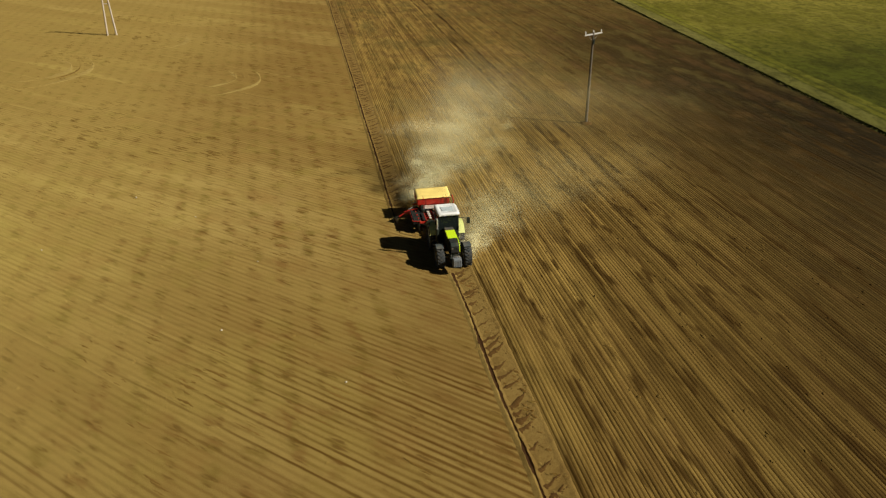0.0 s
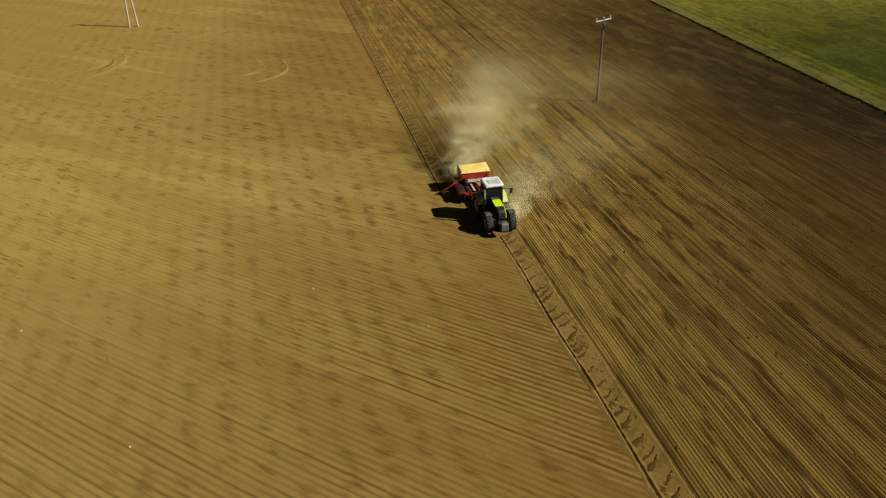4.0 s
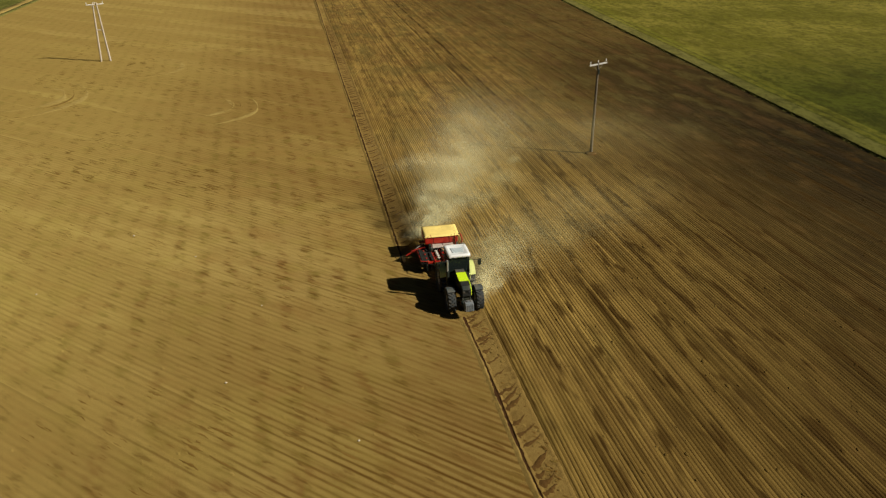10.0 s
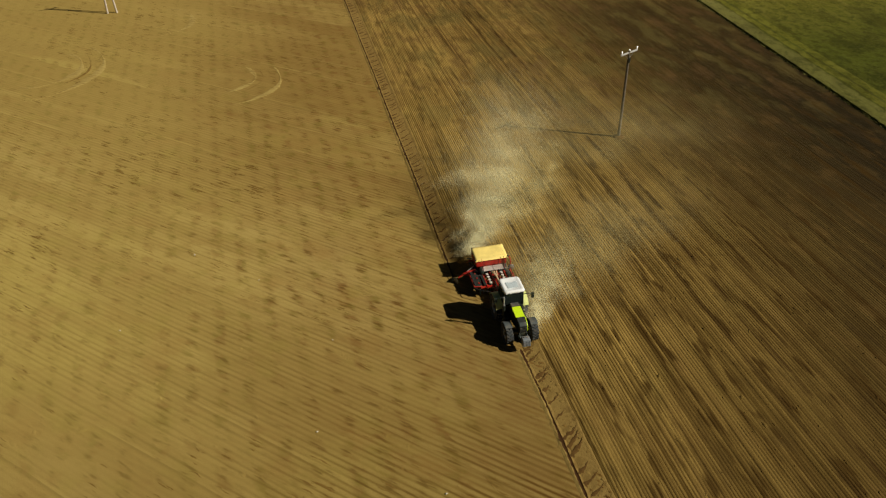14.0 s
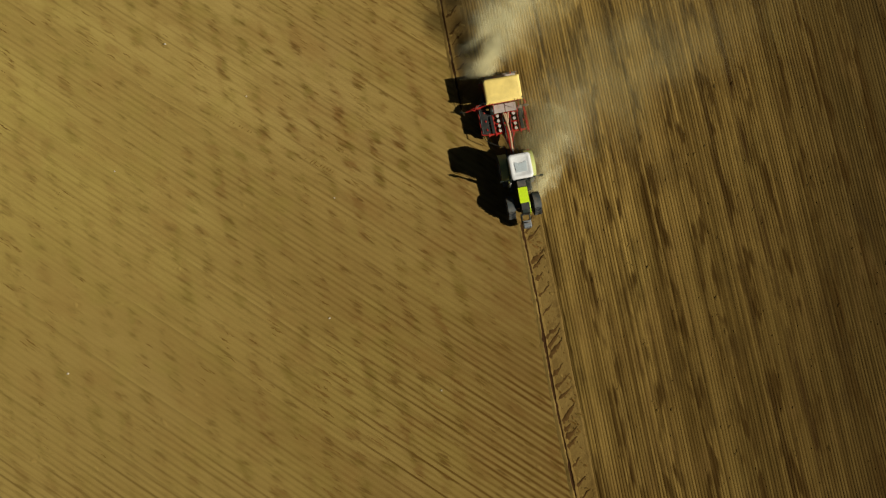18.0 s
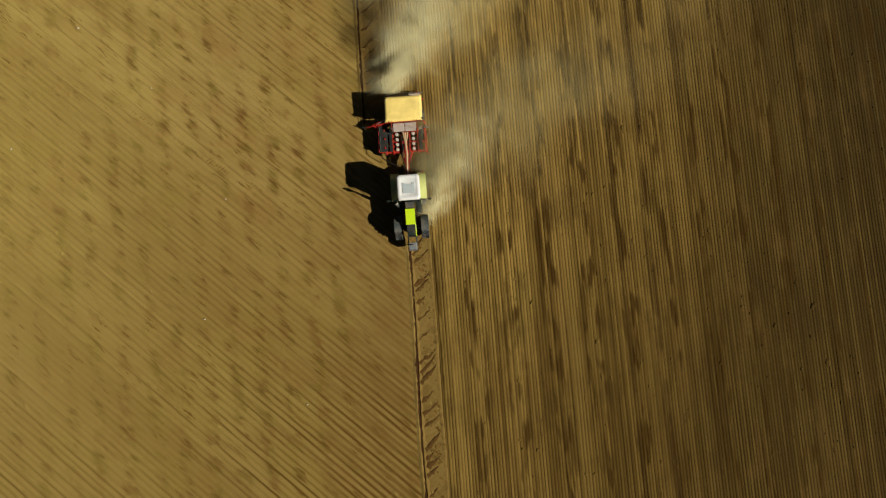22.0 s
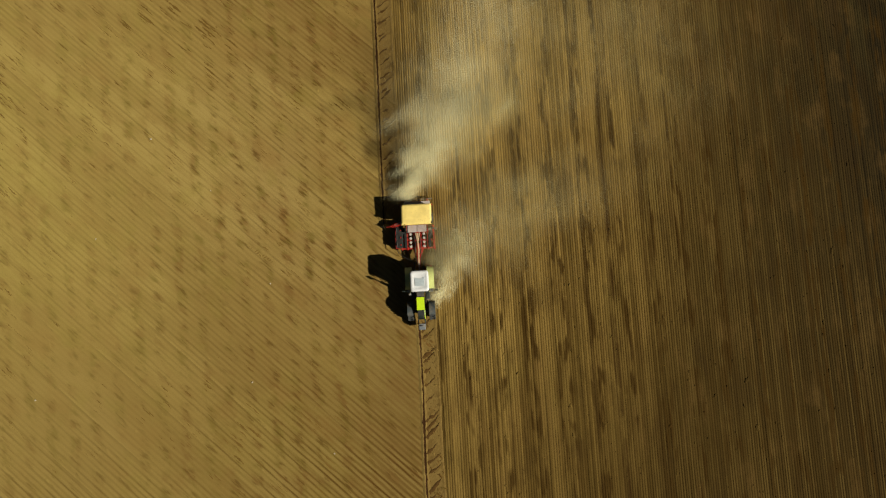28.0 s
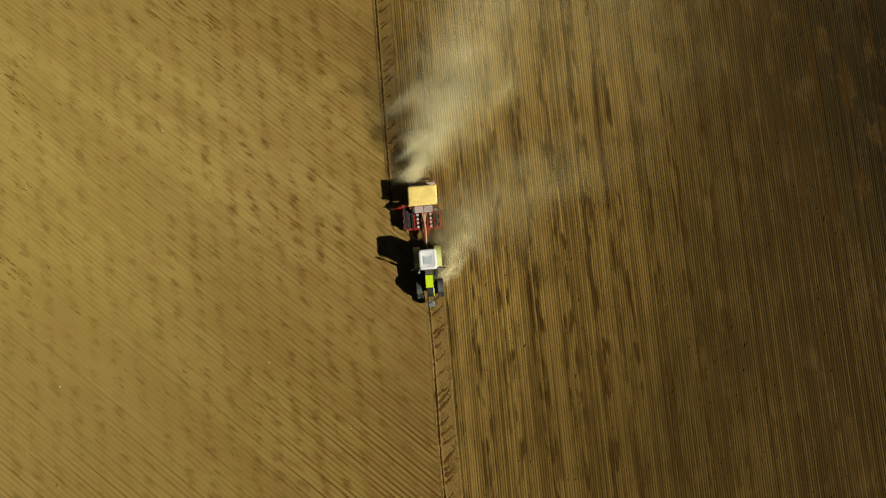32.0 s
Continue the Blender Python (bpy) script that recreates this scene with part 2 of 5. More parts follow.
def drilled_soil(name, pale, mid, dark):
    """Brown soil in straight seed rows: dark grooves, wheel tracks, long damp streaks, and a painted vignette towards
    +x and -y.
    """
    n = Nodes(name)
    turn = 90.0
    x, y = n.split(n.coord)
    deep = (0.046, 0.024, 0.004)
    base = n.mix(n.ramp(n.noise(0.05, 4), 0.38, 0.62), mid, pale)
    base = n.mix(n.ramp(n.noise(1.0, 3, n.mapped((0.03, 0.7, 1), turn, (2, 1, 0))), 0.44, 0.62, 0, 0.5), base, mid)
    base = n.mix(n.ramp(n.noise(0.55, 6, n.mapped((0.35, 1.0, 1), turn, (5, 5, 0)), 0.66), 0.47, 0.68, 0, 0.30), base, dark)
    base = n.mix(n.ramp(n.noise(0.22, 4, n.mapped((0.6, 1.3, 1), turn, (8, 8, 0))), 0.5, 0.68, 0, 0.4), base, (0.230, 0.125, 0.036))
    base = n.mix(n.ramp(n.noise(0.20, 4, n.mapped((0.6, 1.3, 1), turn, (2, 6, 0))), 0.52, 0.68, 0, 0.4), base, (0.205, 0.160, 0.038))
    # rows: grooves coloured darker and crests paler, on top of the relief
    row = n.white(n.math("FLOOR", n.math("ADD", n.math("DIVIDE", n.math("SUBTRACT", x, 1.42), ROW_PITCH), 0.5), 0.0))
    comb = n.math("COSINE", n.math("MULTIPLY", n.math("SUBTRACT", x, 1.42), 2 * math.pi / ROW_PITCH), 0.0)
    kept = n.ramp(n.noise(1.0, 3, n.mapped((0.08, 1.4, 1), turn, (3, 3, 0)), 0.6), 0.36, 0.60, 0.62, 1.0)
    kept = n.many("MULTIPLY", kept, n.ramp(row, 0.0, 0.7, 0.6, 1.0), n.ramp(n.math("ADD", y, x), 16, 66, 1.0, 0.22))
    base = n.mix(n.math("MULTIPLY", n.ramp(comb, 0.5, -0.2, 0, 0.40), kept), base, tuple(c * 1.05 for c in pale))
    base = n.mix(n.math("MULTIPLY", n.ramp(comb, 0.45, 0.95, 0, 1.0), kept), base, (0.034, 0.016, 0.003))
    # each ridge has its own tone, in broader bands
    ridge = n.white(n.math("ADD", n.math("FLOOR", n.math("DIVIDE", n.math("SUBTRACT", x, 1.42), ROW_PITCH), 0.0), 0.13))
    lasting = n.ramp(n.noise(1.0, 2, n.mapped((0.06, 3.0, 1), turn, (7, 2, 0))), 0.36, 0.6, 0.3, 1.0)
    bands = n.noise(1.0, 3, n.mapped((0.010, 0.50, 1), turn, (5, 8, 0)), 0.6)
    base = n.mix(n.ramp(bands, 0.46, 0.62, 0, 0.36), base, tuple(c * 1.5 for c in dark))
    base = n.mix(n.ramp(bands, 0.46, 0.34, 0, 0.35), base, pale)
    base = n.mix(n.many("MULTIPLY", n.ramp(ridge, 0.50, 1.0, 0, 0.75), n.ramp(comb, 0.35, -0.2), lasting), base, tuple(c * 1.2 for c in pale))
    base = n.mix(n.many("MULTIPLY", n.ramp(ridge, 0.40, 0.0, 0, 0.6), lasting), base, tuple(c * 1.6 for c in dark))
    # loose pale soil where passes join
    for at in (19.6, 21.35, 25.8, 30.4, 34.9, 39.6):
        off = n.math("ABSOLUTE", n.math("ADD", n.math("SUBTRACT", x, at), n.math("MULTIPLY", n.math("SUBTRACT", n.noise(0.15, 2), 0.5), 0.5)), 0.0)
        base = n.mix(n.math("MULTIPLY", n.ramp(off, 0.14, 0.05, 0, 0.65), n.ramp(n.noise(0.12, 2), 0.4, 0.56, 0.25, 1.0)), base, pale)
    # vignette put into the soil colour: darker towards the crop edge and near end
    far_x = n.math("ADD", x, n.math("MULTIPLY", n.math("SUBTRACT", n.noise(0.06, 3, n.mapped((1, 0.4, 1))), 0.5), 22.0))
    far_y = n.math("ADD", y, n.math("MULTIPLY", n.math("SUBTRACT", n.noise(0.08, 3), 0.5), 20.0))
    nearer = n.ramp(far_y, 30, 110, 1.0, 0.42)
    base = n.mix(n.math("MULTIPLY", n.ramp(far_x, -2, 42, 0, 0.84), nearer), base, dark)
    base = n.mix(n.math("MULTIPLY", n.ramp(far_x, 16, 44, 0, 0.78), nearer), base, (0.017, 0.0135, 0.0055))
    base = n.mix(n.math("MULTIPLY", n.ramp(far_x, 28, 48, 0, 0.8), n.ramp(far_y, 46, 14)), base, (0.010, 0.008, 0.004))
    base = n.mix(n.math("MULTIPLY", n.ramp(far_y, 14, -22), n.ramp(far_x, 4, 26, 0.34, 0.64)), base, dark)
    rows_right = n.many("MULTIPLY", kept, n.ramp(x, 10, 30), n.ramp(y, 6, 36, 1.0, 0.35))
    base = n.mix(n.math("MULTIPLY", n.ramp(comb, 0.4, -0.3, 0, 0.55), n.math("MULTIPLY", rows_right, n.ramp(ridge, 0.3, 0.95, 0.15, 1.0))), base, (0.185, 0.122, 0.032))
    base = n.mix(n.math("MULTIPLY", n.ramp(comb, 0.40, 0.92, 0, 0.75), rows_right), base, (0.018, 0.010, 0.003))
    # patches
    mottle = n.noise(0.42, 5, n.mapped((0.45, 1.0, 1), turn, (3, 7, 0)), 0.62)
    away = n.ramp(y, 8, 50)
    olive = n.noise(0.30, 4, n.mapped((0.4, 1.0, 1), turn, (1, 9, 0)), 0.6)
    base = n.mix(n.many("MULTIPLY", n.ramp(olive, 0.49, 0.62, 0, 0.55), away), base, (0.120, 0.092, 0.026))
    base = n.mix(n.many("MULTIPLY", n.ramp(olive, 0.48, 0.36, 0, 0.45), away), base, (0.105, 0.056, 0.020))
    base = n.mix(n.ramp(mottle, 0.52, 0.68, 0, 0.35), base, (0.135, 0.078, 0.022))
    base = n.mix(n.ramp(mottle, 0.48, 0.34, 0, 0.32), base, (0.030, 0.016, 0.005))
    # damp streaks, most in the wheel tracks of each pass
    track = n.ramp(n.math("COSINE", n.math("MULTIPLY", n.math("SUBTRACT", x, 1.0), 2 * math.pi / 2.84), 0.0), -0.5, 0.8, 0.25, 1.0)
    track = n.math("MULTIPLY", track, n.ramp(n.white(n.math("ADD", n.math("FLOOR", n.math("DIVIDE", n.math("SUBTRACT", x, 1.42), ROW_PITCH), 0.0), 0.41)), 0.1, 0.7, 0.25, 1.0))
    longer = n.noise(1.0, 3, n.mapped((0.17, 1.5, 1), turn, (4, 1, 0)), 0.55)
    short = n.noise(1.0, 1.5, n.mapped((0.36, 1.6, 1), turn, (1, 5, 0)), 0.5)
    track = n.math("MULTIPLY", track, n.ramp(y, 8, 34, 1.0, 0.5))
    base = n.mix(n.many("MULTIPLY", n.ramp(longer, 0.50, 0.62, 0, 0.9), track), base, deep)
    base = n.mix(n.many("MULTIPLY", n.ramp(short, 0.50, 0.64, 0, 0.92), track), base, deep)
    for at, wide, force in ((17.1, 0.42, 0.95), (14.8, 0.36, 0.75), (7.3, 0.3, 0.5), (3.9, 0.25, 0.45)):
        sway = n.math("MULTIPLY", n.math("SUBTRACT", n.noise(0.07, 1, None), 0.5), 0.9)
        off = n.math("ABSOLUTE", n.math("ADD", n.math("SUBTRACT", x, at), sway), 0.0)
        gate = n.ramp(n.noise(1.0, 4, n.mapped((0.22, 0.9, 1), turn, (at, at, 0)), 0.62), 0.35, 0.55)
        base = n.mix(n.many("MULTIPLY", n.ramp(off, wide, wide * 0.3, 0, force), gate, n.ramp(row, 0.1, 0.6, 0.5, 1.0)), base, (0.040, 0.020, 0.004))
    crumb = n.noise(14.0, 5, None, 0.7)
    base = n.mix(n.ramp(crumb, 0.42, 0.72, 0, 0.3), base, dark)
    return n.done(base, 0.95, 0, crumb, 0.6, 0.03, 0.06)


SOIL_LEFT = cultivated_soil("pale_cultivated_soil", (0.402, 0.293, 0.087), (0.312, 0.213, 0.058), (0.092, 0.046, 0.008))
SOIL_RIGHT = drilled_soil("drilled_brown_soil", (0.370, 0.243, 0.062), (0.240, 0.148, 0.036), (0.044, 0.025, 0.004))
STRIP = soil("brown_strip_soil", (0.215, 0.143, 0.041), (0.175, 0.112, 0.030), (0.10, 0.054, 0.013), 0.12, 0.2, -38.0, 0.45)
FRESH_STRIP = soil("fresh_brown_strip_soil", (0.245, 0.160, 0.045), (0.205, 0.130, 0.036), (0.07, 0.038, 0.009), 0.12, 0.2, -38.0, 0.4)
CLOD = soil("dark_turned_soil", (0.104, 0.056, 0.015), (0.080, 0.041, 0.011), (0.04, 0.022, 0.006), 0.3, 0.4, 0.0)
DARK_FURROW = soil("dark_furrow_soil", (0.056, 0.026, 0.009), (0.040, 0.018, 0.006), (0.020, 0.009, 0.003), 0.3, 0.4, 0.0)
DAMP = soil("damp_brown_soil", (0.205, 0.125, 0.030), (0.160, 0.094, 0.020), (0.10, 0.054, 0.011), 0.3, 0.4, LINE_TURN)
LIP = soil("furrow_lip_soil", (0.285, 0.198, 0.057), (0.235, 0.156, 0.042), (0.10, 0.056, 0.013), 0.2, 0.3, 0.0)
PRESSED = soil("pale_pressed_soil", (0.385, 0.285, 0.087), (0.33, 0.235, 0.068), (0.16, 0.095, 0.024), 0.5, 0.8, 30.0)


def grass(name, a, b, c, lush=0.0):
    """Uneven green growth; lush: how much darker and denser it grows on the damp ground at the near end."""
    n = Nodes(name)
    patch = n.noise(0.28, 5, n.mapped((1.0, 0.45, 1), 5), 0.65)
    clump = n.noise(1.1, 6, n.mapped((1.0, 0.6, 1), 5), 0.75)
    speck = n.noise(3.4, 4, n.mapped((1.0, 0.8, 1), 5), 0.7)
    col = n.mix(n.ramp(n.noise(0.05, 5), 0.38, 0.60), a, b)
    col = n.mix(n.ramp(n.noise(0.8, 4, n.mapped((1.0, 0.16, 1), 5)), 0.45, 0.75, 0, 0.5), col, c)
    col = n.mix(n.ramp(patch, 0.48, 0.66, 0, 0.6), col, tuple(v * 0.6 for v in b))
    col = n.mix(n.ramp(clump, 0.46, 0.60, 0, 0.75), col, tuple(v * 0.55 for v in b))
    col = n.mix(n.ramp(speck, 0.50, 0.72, 0, 0.6), col, c)
    x, y = n.split(n.coord)
    if lush:
        green = (0.040, 0.052, 0.0040)
        dense = n.mix(n.ramp(patch, 0.42, 0.62), green, tuple(v * 0.5 for v in green))
        dense = n.mix(n.ramp(clump, 0.46, 0.62, 0, 0.7), dense, tuple(v * 0.35 for v in green))
        dense = n.mix(n.ramp(speck, 0.50, 0.72, 0, 0.6), dense, (0.088, 0.098, 0.012))
        reach = n.math("ADD", y, n.math("MULTIPLY", n.math("SUBTRACT", n.noise(0.05, 4), 0.5), 60.0))
        col = n.mix(n.ramp(reach, 88, 34, 0, lush), col, dense)
    u, v = n.split(n.mapped((1, 1, 1), math.degrees(math.atan(EDGE_LEAN))))
    band = n.math("ABSOLUTE", n.math("SUBTRACT", n.math("ADD", u, n.math("MULTIPLY", n.noise(0.06, 2), 3.0)), EDGE_AT + 22.5), 0.0)
    col = n.mix(n.math("MULTIPLY", n.ramp(band, 1.6, 0.3, 0, 0.55), n.ramp(n.noise(0.25, 3), 0.4, 0.6, 0.2, 1.0)), col, tuple(v * 0.5 for v in b))
    return n.done(col, 0.9, 0, n.noise(5.0, 6, None, 0.75), 0.6, 0.12, 0.05)


CROP = grass("green_crop", (0.190, 0.166, 0.026), (0.112, 0.104, 0.011), (0.250, 0.205, 0.046), 0.85)
VERGE = grass("pale_verge_grass", (0.168, 0.153, 0.040), (0.136, 0.126, 0.030), (0.215, 0.186, 0.060), 0.42)
SWATH = grass("yellow_green_swath", (0.185, 0.172, 0.024), (0.140, 0.134, 0.014), (0.230, 0.200, 0.036), 0.5)
MARGIN = grass("dark_grass_margin", (0.125, 0.116, 0.022), (0.092, 0.090, 0.013), (0.170, 0.150, 0.034), 0.6)
FAR_GRASS = grass("far_grassland", (0.14, 0.14, 0.03), (0.10, 0.105, 0.02), (0.2, 0.17, 0.05))

LIME = painted("lime_green_paint", (0.60, 0.84, 0.015), 0.32, 0, 0.06)
PALE_LIME = painted("dusty_pale_green_paint", (0.72, 0.78, 0.26), 0.45, 0, 0.2)
MUDGUARD = painted("dusty_grey_mudguard", (0.060, 0.074, 0.074), 0.55, 0, 0.22)
CHROME = painted("bright_exhaust_steel", (0.62, 0.62, 0.60), 0.3, 0.6, 0.1)
ROOF_WHITE = painted("white_cab_roof", (0.80, 0.82, 0.80), 0.4, 0, 0.1)
ROOF_GREY = painted("grey_roof_hatch", (0.50, 0.57, 0.58), 0.5, 0, 0.06)
DARK = painted("dark_green_grey_chassis", (0.012, 0.022, 0.016), 0.5, 0.1, 0.08)
GRILLE = painted("black_grille_mesh", (0.010, 0.013, 0.011), 0.6, 0.0, 0.06)
WEIGHT = painted("grey_cast_weight", (0.20, 0.23, 0.25), 0.45, 0.2, 0.2)
FENDER = painted("grey_fender_plastic", (0.05, 0.056, 0.055), 0.55, 0, 0.25)
RUBBER = painted("dusty_black_rubber", (0.030, 0.036, 0.037), 0.85, 0, 0.12, 5.0)
RIM = painted("pale_rim_paint", (0.45, 0.47, 0.45), 0.45, 0.2, 0.5)
RED = painted("red_drill_paint", (0.42, 0.015, 0.007), 0.42, 0, 0.14)
COVER = painted("pale_yellow_tarpaulin", (0.97, 0.75, 0.22), 0.6, 0, 0.05, 0.15)
PLATE = painted("worn_grey_walkway", (0.52, 0.45, 0.40), 0.6, 0.1, 0.4)
STEEL = painted("dusty_steel", (0.30, 0.29, 0.27), 0.45, 0.7, 0.5)
CAP = painted("dusty_pale_cap", (0.58, 0.54, 0.47), 0.6, 0, 0.5)
HOSE = painted("tan_hose", (0.55, 0.38, 0.22), 0.65, 0, 0.5)
SEAT = painted("black_seat_cloth", (0.03, 0.03, 0.032), 0.9, 0, 0.2)
LAMP = painted("clear_lamp_glass", (0.7, 0.7, 0.68), 0.15, 0, 0.1)
TAIL = painted("dark_red_tail_lens", (0.16, 0.012, 0.008), 0.25, 0, 0.2)
WOOD = painted("weathered_pole_wood", (0.115, 0.096, 0.070), 0.85, 0, 0.2)
PALE_WOOD = painted("sun_bleached_pole", (0.50, 0.44, 0.36), 0.8, 0, 0.3)
ARM = painted("galvanised_crossarm", (0.62, 0.60, 0.55), 0.5, 0.4, 0.1)
PORCELAIN = painted("white_porcelain", (0.75, 0.74, 0.70), 0.2, 0, 0.1)
PALE_STONE = painted("pale_field_stone", (0.55, 0.50, 0.38), 0.8, 0, 0.3)

gn = Nodes("tinted_cab_glass")
GLASS = gn.done((0.05, 0.07, 0.065), 0.06)
gn.bsdf.inputs["Transmission Weight"].default_value = 0.75
gn.bsdf.inputs["IOR"].default_value = 1.15


def dust_material(name, cover, tone):
    """Loose soil grains in the air: mostly reflecting, letting a little light through, and thin."""
    n = Nodes(name)
    mat = n.done(tone, 1.0, shine=0.0)
    through_light = n.tree.nodes.new("ShaderNodeBsdfTranslucent")
    through_light.inputs["Color"].default_value = (*tone, 1)
    both = n.tree.nodes.new("ShaderNodeMixShader")
    both.inputs[0].default_value = 0.15
    n.link(n.bsdf.outputs[0], both.inputs[1])
    n.link(through_light.outputs[0], both.inputs[2])
    thin = n.tree.nodes.new("ShaderNodeBsdfTransparent")
    veil = n.tree.nodes.new("ShaderNodeMixShader")
    veil.inputs[0].default_value = cover
    n.link(thin.outputs[0], veil.inputs[1])
    n.link(both.outputs[0], veil.inputs[2])
    n.link(veil.outputs[0], n.tree.nodes["Material Output"].inputs["Surface"])
    return mat


DUST = dust_material("airborne_soil_dust", 0.27, (0.75, 0.70, 0.41))
HAZE = dust_material("thin_soil_haze", 0.062, (0.76, 0.67, 0.32))

# ---- mesh helpers ----
ORIGIN = {}


def thing(name, place, label, category, group="", kind=""):
    ob = tagged(new(name), label, category, group, kind)
    ob.location = place
    ORIGIN[ob] = Vector(place)
    return ob


def part(name, bm, material, parent=None, label="", smooth=False):
    """Links a bmesh, shaped in world places, as one mesh under a thing or a part."""
    if parent is not None:
        bm.transform(Matrix.Translation(-ORIGIN[parent]))
    bmesh.ops.recalc_face_normals(bm, faces=bm.faces)
    me = bpy.data.meshes.new(name)
    bm.to_mesh(me)
    bm.free()
    for m in (material if isinstance(material, (list, tuple)) else [material]):
        me.materials.append(m)
    if smooth:
        for p in me.polygons:
            p.use_smooth = True
    ob = new(name, me)
    if parent is not None:
        ob.parent = parent
        ORIGIN[ob] = ORIGIN[parent]
    if label:
        ob["label"] = label
    return ob


def sheet(name, verts, faces, material, label, category, kind="structure"):
    """A structure mesh from arrays."""
    me = bpy.data.meshes.new(name)
    verts, faces = np.asarray(verts, dtype=np.float32), np.asarray(faces, dtype=np.int32)
    me.vertices.add(len(verts))
    me.vertices.foreach_set("co", verts.ravel())
    k = faces.shape[1]
    me.loops.add(faces.size)
    me.loops.foreach_set("vertex_index", faces.ravel())
    me.polygons.add(len(faces))
    me.polygons.foreach_set("loop_start", np.arange(0, faces.size, k, dtype=np.int32))
    me.update(calc_edges=True)
    me.validate()
    me.materials.append(material)
    return tagged(new(name, me), label, category, "", kind)


def box(bm, centre, size, bevel=0.02, turn=(0, 0, 0), taper=None):
    """A bevelled block; taper shrinks its top in x and y."""
    got = bmesh.ops.create_cube(bm, size=1.0)["verts"]
    for v in got:
        if taper and v.co.z > 0:
            v.co.x *= taper[0]
            v.co.y *= taper[1]
    m = pose(*centre, *turn) @ Matrix.Diagonal((*size, 1))
    bmesh.ops.transform(bm, matrix=m, verts=got)
    if bevel:
        edges = list({e for v in got for e in v.link_edges})
        bmesh.ops.bevel(bm, geom=edges, offset=min(bevel, min(size) * 0.45), segments=2, affect="EDGES", profile=0.6)
    return bm


def rod(bm, a, b, r, r2=None, n=10):
    """A round bar from a to b."""
    a, b = Vector(a), Vector(b)
    d = b - a
    m = Matrix.Translation((a + b) / 2) @ d.to_track_quat("Z", "Y").to_matrix().to_4x4()
    bmesh.ops.create_cone(bm, cap_ends=True, segments=n, radius1=r, radius2=r if r2 is None else r2, depth=d.length, matrix=m)
    return bm


def pipe(bm, points, r, n=8):
    for a, b in zip(points, points[1:]):
        rod(bm, a, b, r, None, n)
    for p in points[1:-1]:
        bmesh.ops.create_icosphere(bm, subdivisions=1, radius=r * 1.02, matrix=Matrix.Translation(p))
    return bm


def lathe(bm, profile, centre, axis="X", n=36):
    """A turned body: profile of (radius, along) pairs, closed, about an axis through centre."""
    rings = []
    for i in range(n):
        a = 2 * math.pi * i / n
        c, s = math.cos(a), math.sin(a)
        ring = []
        for r, w in profile:
            co = {"X": (w, r * c, r * s), "Y": (r * c, w, r * s), "Z": (r * c, r * s, w)}[axis]
            ring.append(bm.verts.new(Vector(centre) + Vector(co)))
        rings.append(ring)
    k = len(profile)
    for i in range(n):
        p, q = rings[i], rings[(i + 1) % n]
        for j in range(k):
            bm.faces.new((p[j], q[j], q[(j + 1) % k], p[(j + 1) % k]))
    return bm


def solid(bm, outline, lo, hi, axis="X"):
    """An outline of (u, v) pairs pulled from lo to hi along an axis."""
    def at(u, v, w):
        return {"X": (w, u, v), "Y": (u, w, v), "Z": (u, v, w)}[axis]
    a = [bm.verts.new(at(u, v, lo)) for u, v in outline]
    b = [bm.verts.new(at(u, v, hi)) for u, v in outline]
    bm.faces.new(a)
    bm.faces.new(b[::-1])
    for i in range(len(a)):
        j = (i + 1) % len(a)
        bm.faces.new((a[i], b[i], b[j], a[j]))
    return bm


def B():
    return bmesh.new()

# ---- the ground ----
BACK = 7.3          # the drill's rear: rows start here
MARK_NEW, MARK_OLD = -2.99, -0.33


def edge_x(y):
    return EDGE_AT + EDGE_LEAN * y


def wave(u, v, seed):
    """A smooth, repeatable unevenness of about -1 to 1."""
    r = np.random.default_rng(seed)
    total = np.zeros_like(u)
    for k in range(6):
        a, b, c = r.normal(0, 1), r.normal(0, 1), r.uniform(0, 6.28)
        total = total + np.sin(a * u + b * v + c) / 2.4
    return total


def grid_faces(nu, nv):
    i = np.arange(nu * nv).reshape(nu, nv)
    return np.stack([i[:-1, :-1], i[1:, :-1], i[1:, 1:], i[:-1, 1:]], -1).reshape(-1, 4)


# the land to the horizon
far = 3000.0
sheet("ground", [(-far, -far, -0.4), (far, -far, -0.4), (far, far, -0.4), (-far, far, -0.4)], [(0, 1, 2, 3)], FAR_GRASS,
      "wide green grassland reaching to the horizon", "ground")


def worked_field():
    """Cultivated land under everything, gently uneven, to the field's far ends."""
    xs, ys = np.arange(-80, 76, 5.0), np.arange(-250, 460, 5.0)
    u, v = np.meshgrid(xs, ys, indexing="ij")
    x = u
    z = -0.09 + 0.015 * wave(u * 0.2, v * 0.2, 3)
    sheet("field_soil", np.stack([x, v, z], -1).reshape(-1, 3), grid_faces(len(xs), len(ys)), SOIL_LEFT,
          "pale dry cultivated field soil", "field")


worked_field()


